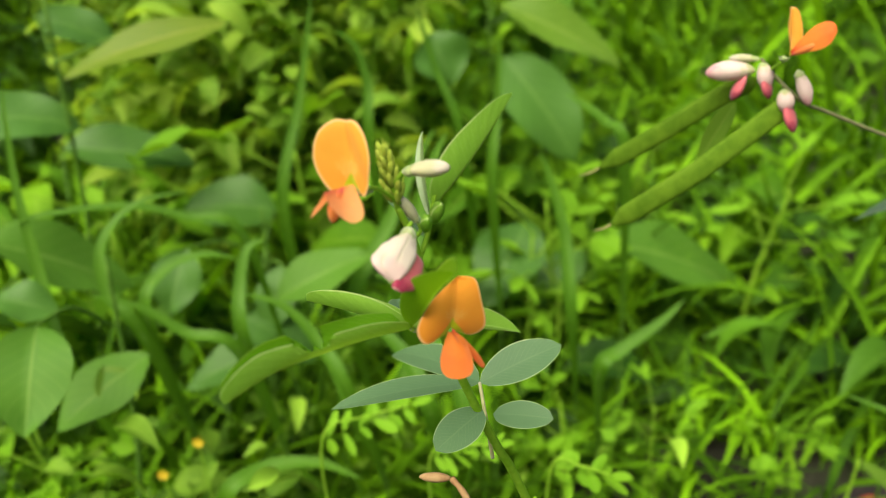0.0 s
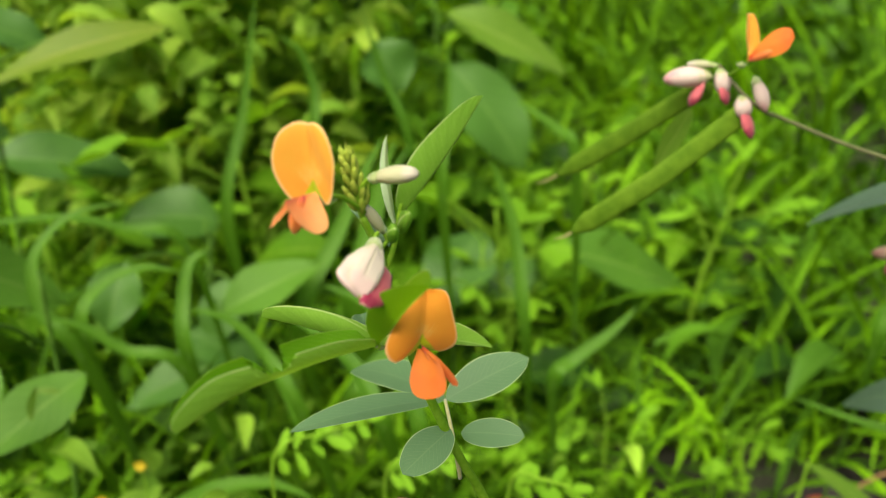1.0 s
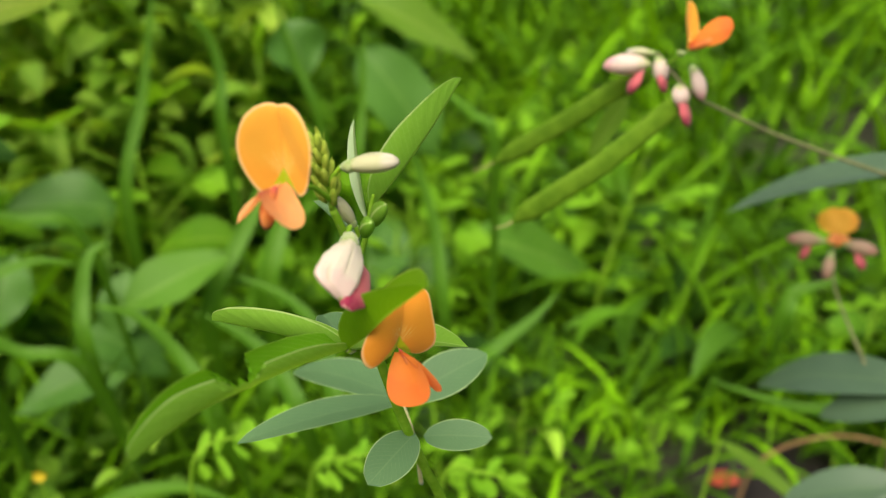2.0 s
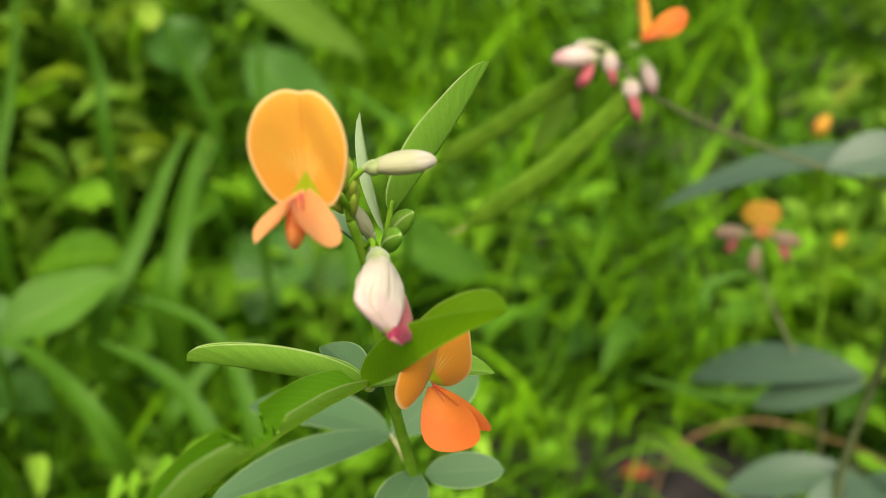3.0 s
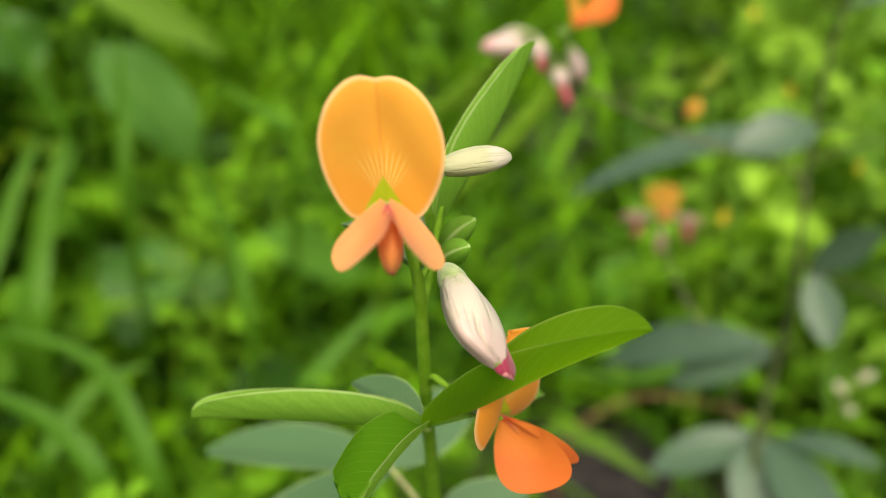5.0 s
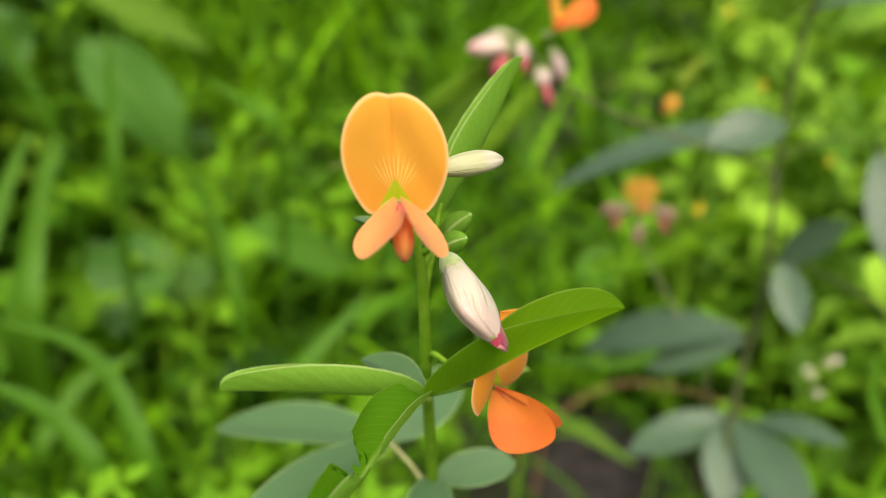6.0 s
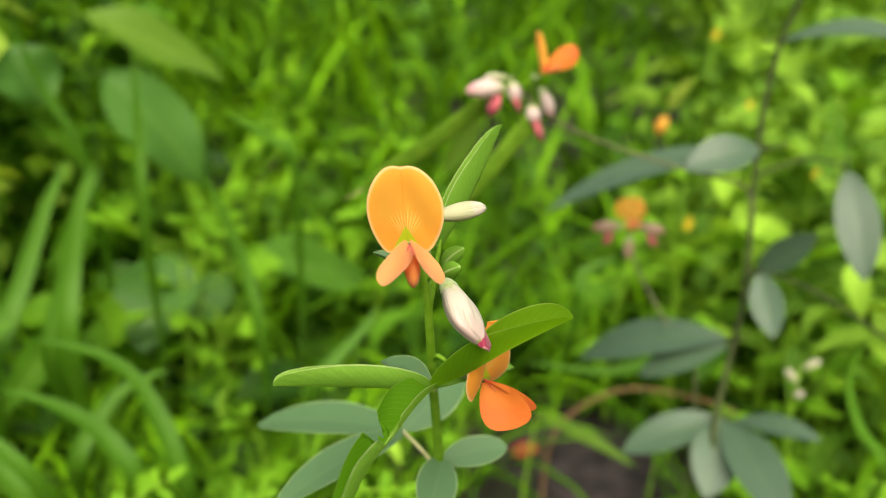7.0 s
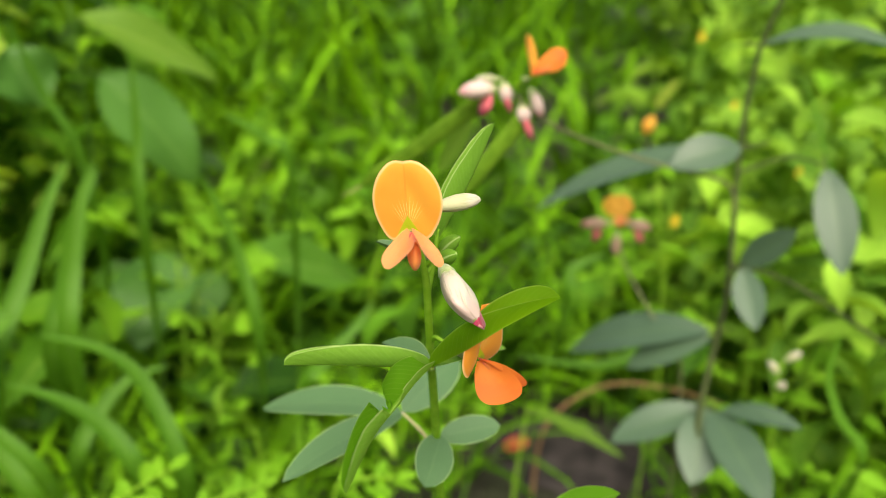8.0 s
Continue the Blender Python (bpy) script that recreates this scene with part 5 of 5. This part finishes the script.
def herb_master():
    """A light green herb: thin stem, stacked whorls of lobed leaflets."""
    ob = thing("lobed_herb", (0, 0, 0), "light yellow-green herb with small lobed leaves", "herb", "small light green herbs")
    rnd = random.Random(4)
    stalk(ob, [(0, 0, 0), (0.006, 0.002, 0.05), (0.002, -0.004, 0.11)], 0.0014, 0.0007, STEM)
    for k in range(11):
        z = 0.030 + 0.008 * k + rnd.uniform(-0.006, 0.006)
        a = k * 2.4 + rnd.uniform(-0.5, 0.5)
        b = Vector((0.002, 0, z))
        p = b + Vector((math.cos(a), math.sin(a), rnd.uniform(0.1, 0.9))) * rnd.uniform(0.012, 0.030)
        up = (rnd.uniform(-0.7, 0.7), rnd.uniform(-0.9, 0.3), 0.8)
        for s in (-0.75, 0, 0.75):
            q = p + Vector((math.cos(a + s), math.sin(a + s), rnd.uniform(-0.5, 0.5))) * rnd.uniform(0.010, 0.022)
            leaf(ob, p, q, rnd.uniform(0.006, 0.012), SPRIG, up=up, name="leaflet", nu=6, nv=4, blunt=0.7, widest=1.2, thick=0.0, fold=14)
        stalk(ob, [b, p], 0.0005, 0.0004, STEM, "leaf_stalk", sides=4, steps=2)
    return ob


master = herb_master()
rnd = random.Random(11)
spots = [(0.135, 0.85, 1.5), (0.152, 0.778, 1.1), (0.112, 0.795, 1.4), (0.40, 0.90, 1.5), (0.20, 0.98, 1.2), (0.14, 0.94, 1.2), (0.55, 0.62, 1.2), (0.65, 0.55, 1.3), (0.50, 0.36, 1.0), (0.58, 0.46, 1.4), (0.62, 0.40, 1.2), (0.70, 0.66, 1.4), (-0.28, 0.56, 1.1), (0.28, 1.05, 1.5), (0.12, 0.60, 0.8), (0.22, 0.62, 0.7), (0.54, 0.28, 1.0), (0.46, 0.22, 0.9), (-0.35, 0.85, 1.8), (-0.25, 0.95, 1.9), (-0.15, 0.92, 1.8), (0.76, 0.44, 1.7), (0.84, 0.54, 1.9), (0.88, 0.38, 1.8), (0.95, 0.62, 2.0), (0.80, 0.30, 1.6), (0.33, 0.60, 0.6), (0.70, 0.36, 1.3)]
for k, (x, y, s) in enumerate(spots):
    m = Matrix.Translation((x, y, ground_height(x, y))) @ pose(0, 0, 0, rnd.uniform(-8, 8), rnd.uniform(-8, 8), rnd.uniform(0, 360)) @ Matrix.Diagonal((s * 1.45, s * 1.45, s * 1.5, 1))
    if k == 0:
        master.matrix_basis = m
    else:
        c = copy_thing(master, Matrix())
        c.matrix_basis = m


# ---- small yellow flowers ----
def yellow_flower(x, y, z, size):
    ob = thing("yellow_flower", (x, y + 0.01, ground_height(x, y)), "tiny yellow flower on a thin stem in the grass", "flower", "tiny yellow flowers")
    stalk(ob, [(x, y + 0.01, ground_height(x, y)), (x + 0.004, y + 0.006, z * 0.5), (x, y, z)], 0.0008, 0.0005, STEM, sides=5)
    for k in range(5):
        a = 1.2566 * k
        leaf(ob, (x, y, z), (x + size * math.cos(a), y - 0.3 * size, z + size * math.sin(a)), size * 0.8, YELLOW, up=(0, -1, 0.2), name="petal", nu=5, nv=2, blunt=0.5, widest=1.4, thick=0.0)
    return ob


for x, y, z, s in ((-0.143, 0.46, 0.165, 0.004), (-0.165, 0.45, 0.148, 0.004), (0.398, 0.42, 0.288, 0.006), (0.58, 0.55, 0.42, 0.006), (0.60, 0.44, 0.30, 0.006), (0.56, 0.49, 0.36, 0.005)):
    yellow_flower(x, y, z, s)


# ---- grass and thicket, too many to count ----
def blade_template(bend, nu=6):
    half = lambda u: 0.5 * min(1.0, 0.35 + 4 * u) * (1 - u ** 2.2) + 0.01
    ang = lambda u: radians(8 + bend * u)
    reach = [0.0]
    height = [0.0]
    for i in range(nu):
        a = ang((i + 0.5) / nu)
        reach.append(reach[-1] + math.sin(a) / nu)
        height.append(height[-1] + math.cos(a) / nu)
    verts, uvs, faces = [], [], []
    for i in range(nu + 1):
        u = i / nu
        for v in (-1, 0, 1):
            verts.append((v * half(u), reach[i], height[i], abs(v) * half(u)))
            uvs.append((u, (v + 1) / 2))
    for i in range(nu):
        for j in (0, 1):
            a = 3 * i + j
            faces.append((a, a + 1, a + 4, a + 3))
    return verts, faces, uvs


def near_rock(x, y):
    """True on the bare patch round the dark rock."""
    t_ = min(1.0, max(0.0, ((0.475 - x) * 0.145 + (0.575 - y) * 0.155) / 0.04505))
    return math.hypot(x - 0.475 + 0.145 * t_, y - 0.575 + 0.155 * t_) < 0.105


def low_growth(x, y):
    """True in front of the two broad leaves that lie low in the grass."""
    return 0.40 < y < 0.93 and (abs(x - 0.152 - 0.40 * (y - 0.5)) < 0.10 or abs(x - 0.05 - 0.14 * (y - 0.5)) < 0.055)


def grass_object(name, label, count, near, far, lo, hi, wide, seed, arc):
    r = random.Random(seed)
    groups = {}
    tufts = [(r.uniform(*arc), math.sqrt(r.uniform(near ** 2, far ** 2))) for _ in range(max(1, count // 9))]
    for k in range(count):
        a, d = tufts[k % len(tufts)]
        x = d * math.sin(a) + r.gauss(0, 0.020 + 0.010 * d)
        y = d * math.cos(a) + r.gauss(0, 0.020 + 0.010 * d)
        h = r.uniform(lo, hi) * (1.0 + 0.25 * (d - near))
        if 0.22 < a < 0.80 and 0.48 < d < 1.5 and r.random() < (0.35 if a < 0.45 else 0.62):
            continue
        if near_rock(x, y) or (0 < 1.05 * y < x and math.hypot(x, y) > 0.62 and r.random() < 0.66):
            continue
        dm = min(math.hypot(x - p, y - q) for p, q in ((0.016, 0.02), (-0.03, 0.08), (-0.045, 0.106), (-0.08, 0.05)))
        if 0.22 < d and -0.2 < a < 1.2 and dm < 0.62:
            h = min(h, 0.16 + 0.25 * max(0.0, dm - 0.42))
        if dm < 0.45:
            h = min(h, 0.12)
        if noise.noise(Vector((x * 6.5, y * 6.5, 3.0))) < -0.20:
            continue
        if low_growth(x, y):
            h = min(h, 0.405 - 0.37 * (y - 0.03))
        w = wide * r.uniform(0.6, 1.4)
        bend = r.choice((40, 80, 115, 150))
        m = Matrix.Translation((x, y, ground_height(x, y) - 0.004)) @ pose(0, 0, 0, 0, 0, r.uniform(0, 360)) @ pose(0, 0, 0, r.uniform(-28, 12), r.uniform(-18, 18), 0) @ Matrix.Diagonal((w, h, h, 1))
        groups.setdefault(bend, []).append(m)
    for bend, mats in groups.items():
        verts, faces, uvs = blade_template(bend)
        v = [(p[0], p[1], p[2]) for p in verts]
        me = scatter_mesh(name, v, faces, uvs, mats)
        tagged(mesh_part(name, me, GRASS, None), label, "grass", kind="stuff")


VIEW = (-0.75, 1.35)
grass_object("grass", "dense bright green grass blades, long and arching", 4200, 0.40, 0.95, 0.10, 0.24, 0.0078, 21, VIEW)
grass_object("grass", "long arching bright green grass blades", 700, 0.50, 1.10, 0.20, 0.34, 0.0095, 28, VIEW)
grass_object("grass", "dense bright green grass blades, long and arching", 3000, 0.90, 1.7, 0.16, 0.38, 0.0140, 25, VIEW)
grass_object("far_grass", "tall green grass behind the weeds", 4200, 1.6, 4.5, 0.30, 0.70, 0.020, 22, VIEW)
grass_object("short_grass", "short green grass round about", 1300, 0.25, 3.0, 0.05, 0.12, 0.007, 23, (-3.14, 3.14))


BEHIND = (1.35, 5.53)
grass_object("grass", "dense bright green grass blades, long and arching", 6000, 0.45, 2.4, 0.10, 0.24, 0.014, 26, BEHIND)
grass_object("far_grass", "tall green grass round about", 6500, 2.0, 5.5, 0.25, 0.55, 0.030, 27, BEHIND)


def thicket(name, label, count, near, far, arc, zlo, zhi, size, seed, material=THICKET):
    r = random.Random(seed)
    half = lambda u: 0.5 * outline(u, 0.85, 0.8) + 0.005
    verts, faces, uvs = sheet_template(6, half, lambda u: 0.12 * math.sin(math.pi * u) - 0.25 * u * u, lambda u: u, 0.25)
    clumps = [(r.uniform(*arc), math.sqrt(r.uniform(near ** 2, far ** 2)), r.uniform(zlo, zhi)) for _ in range(max(1, count // 14))]
    mats = []
    for k in range(count):
        a, d, z = clumps[k % len(clumps)]
        x, y = d * math.sin(a) + r.gauss(0, 0.05), d * math.cos(a) + r.gauss(0, 0.05)
        if noise.noise(Vector((x * 6.5, y * 6.5, 3.0))) < -0.22:
            continue
        if low_growth(x, y) and z > 0.06:
            continue
        if near_rock(x, y) or (material is HERB and 0.38 < a < 0.80 and r.random() < 0.82):
            continue
        s = size * r.uniform(0.5, 1.4)
        z = max(0.03, z + r.gauss(0, 0.05))
        mats.append(Matrix.Translation((x, y, ground_height(x, y) + z)) @ pose(0, 0, 0, r.uniform(-50, 25), r.uniform(-40, 40), r.uniform(0, 360)) @ Matrix.Diagonal((s * r.uniform(0.35, 0.6), s, s, 1)))
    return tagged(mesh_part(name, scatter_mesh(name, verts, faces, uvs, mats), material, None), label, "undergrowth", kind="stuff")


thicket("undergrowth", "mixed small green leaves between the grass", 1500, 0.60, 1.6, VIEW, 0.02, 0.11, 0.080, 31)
thicket("light_undergrowth", "yellow-green small herb leaves in the grass", 1300, 0.78, 2.2, VIEW, 0.05, 0.24, 0.070, 32, HERB)
thicket("thicket", "leafy thicket behind the weeds, with shade in its leaf colour", 3600, 1.25, 3.2, (-0.8, 0.15), 0.05, 0.75, 0.095, 33)
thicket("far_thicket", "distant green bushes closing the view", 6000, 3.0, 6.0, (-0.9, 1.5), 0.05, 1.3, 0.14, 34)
thicket("light_bush", "yellow-green small-leaved bush with sunlight in its leaf colour", 2600, 1.02, 1.42, (-0.36, -0.04), 0.20, 0.56, 0.050, 35, BRIGHT_HERB)
thicket("light_bush", "yellow-green small-leaved bush with sunlight in its leaf colour", 2800, 0.66, 1.6, (0.84, 1.32), 0.02, 0.34, 0.055, 36, LIGHT_HERB)
thicket("light_bush", "yellow-green small-leaved bush with sunlight in its leaf colour", 1100, 1.5, 3.4, (0.84, 1.32), 0.03, 0.50, 0.110, 40, LIGHT_HERB)
thicket("light_bush", "yellow-green small-leaved bush with sunlight in its leaf colour", 700, 1.10, 1.8, (-0.06, 0.16), 0.20, 0.50, 0.055, 37, HERB)
thicket("light_undergrowth", "yellow-green small herb leaves in the grass", 800, 0.40, 0.64, (-0.62, 0.22), 0.02, 0.09, 0.032, 38, LIGHT_HERB)
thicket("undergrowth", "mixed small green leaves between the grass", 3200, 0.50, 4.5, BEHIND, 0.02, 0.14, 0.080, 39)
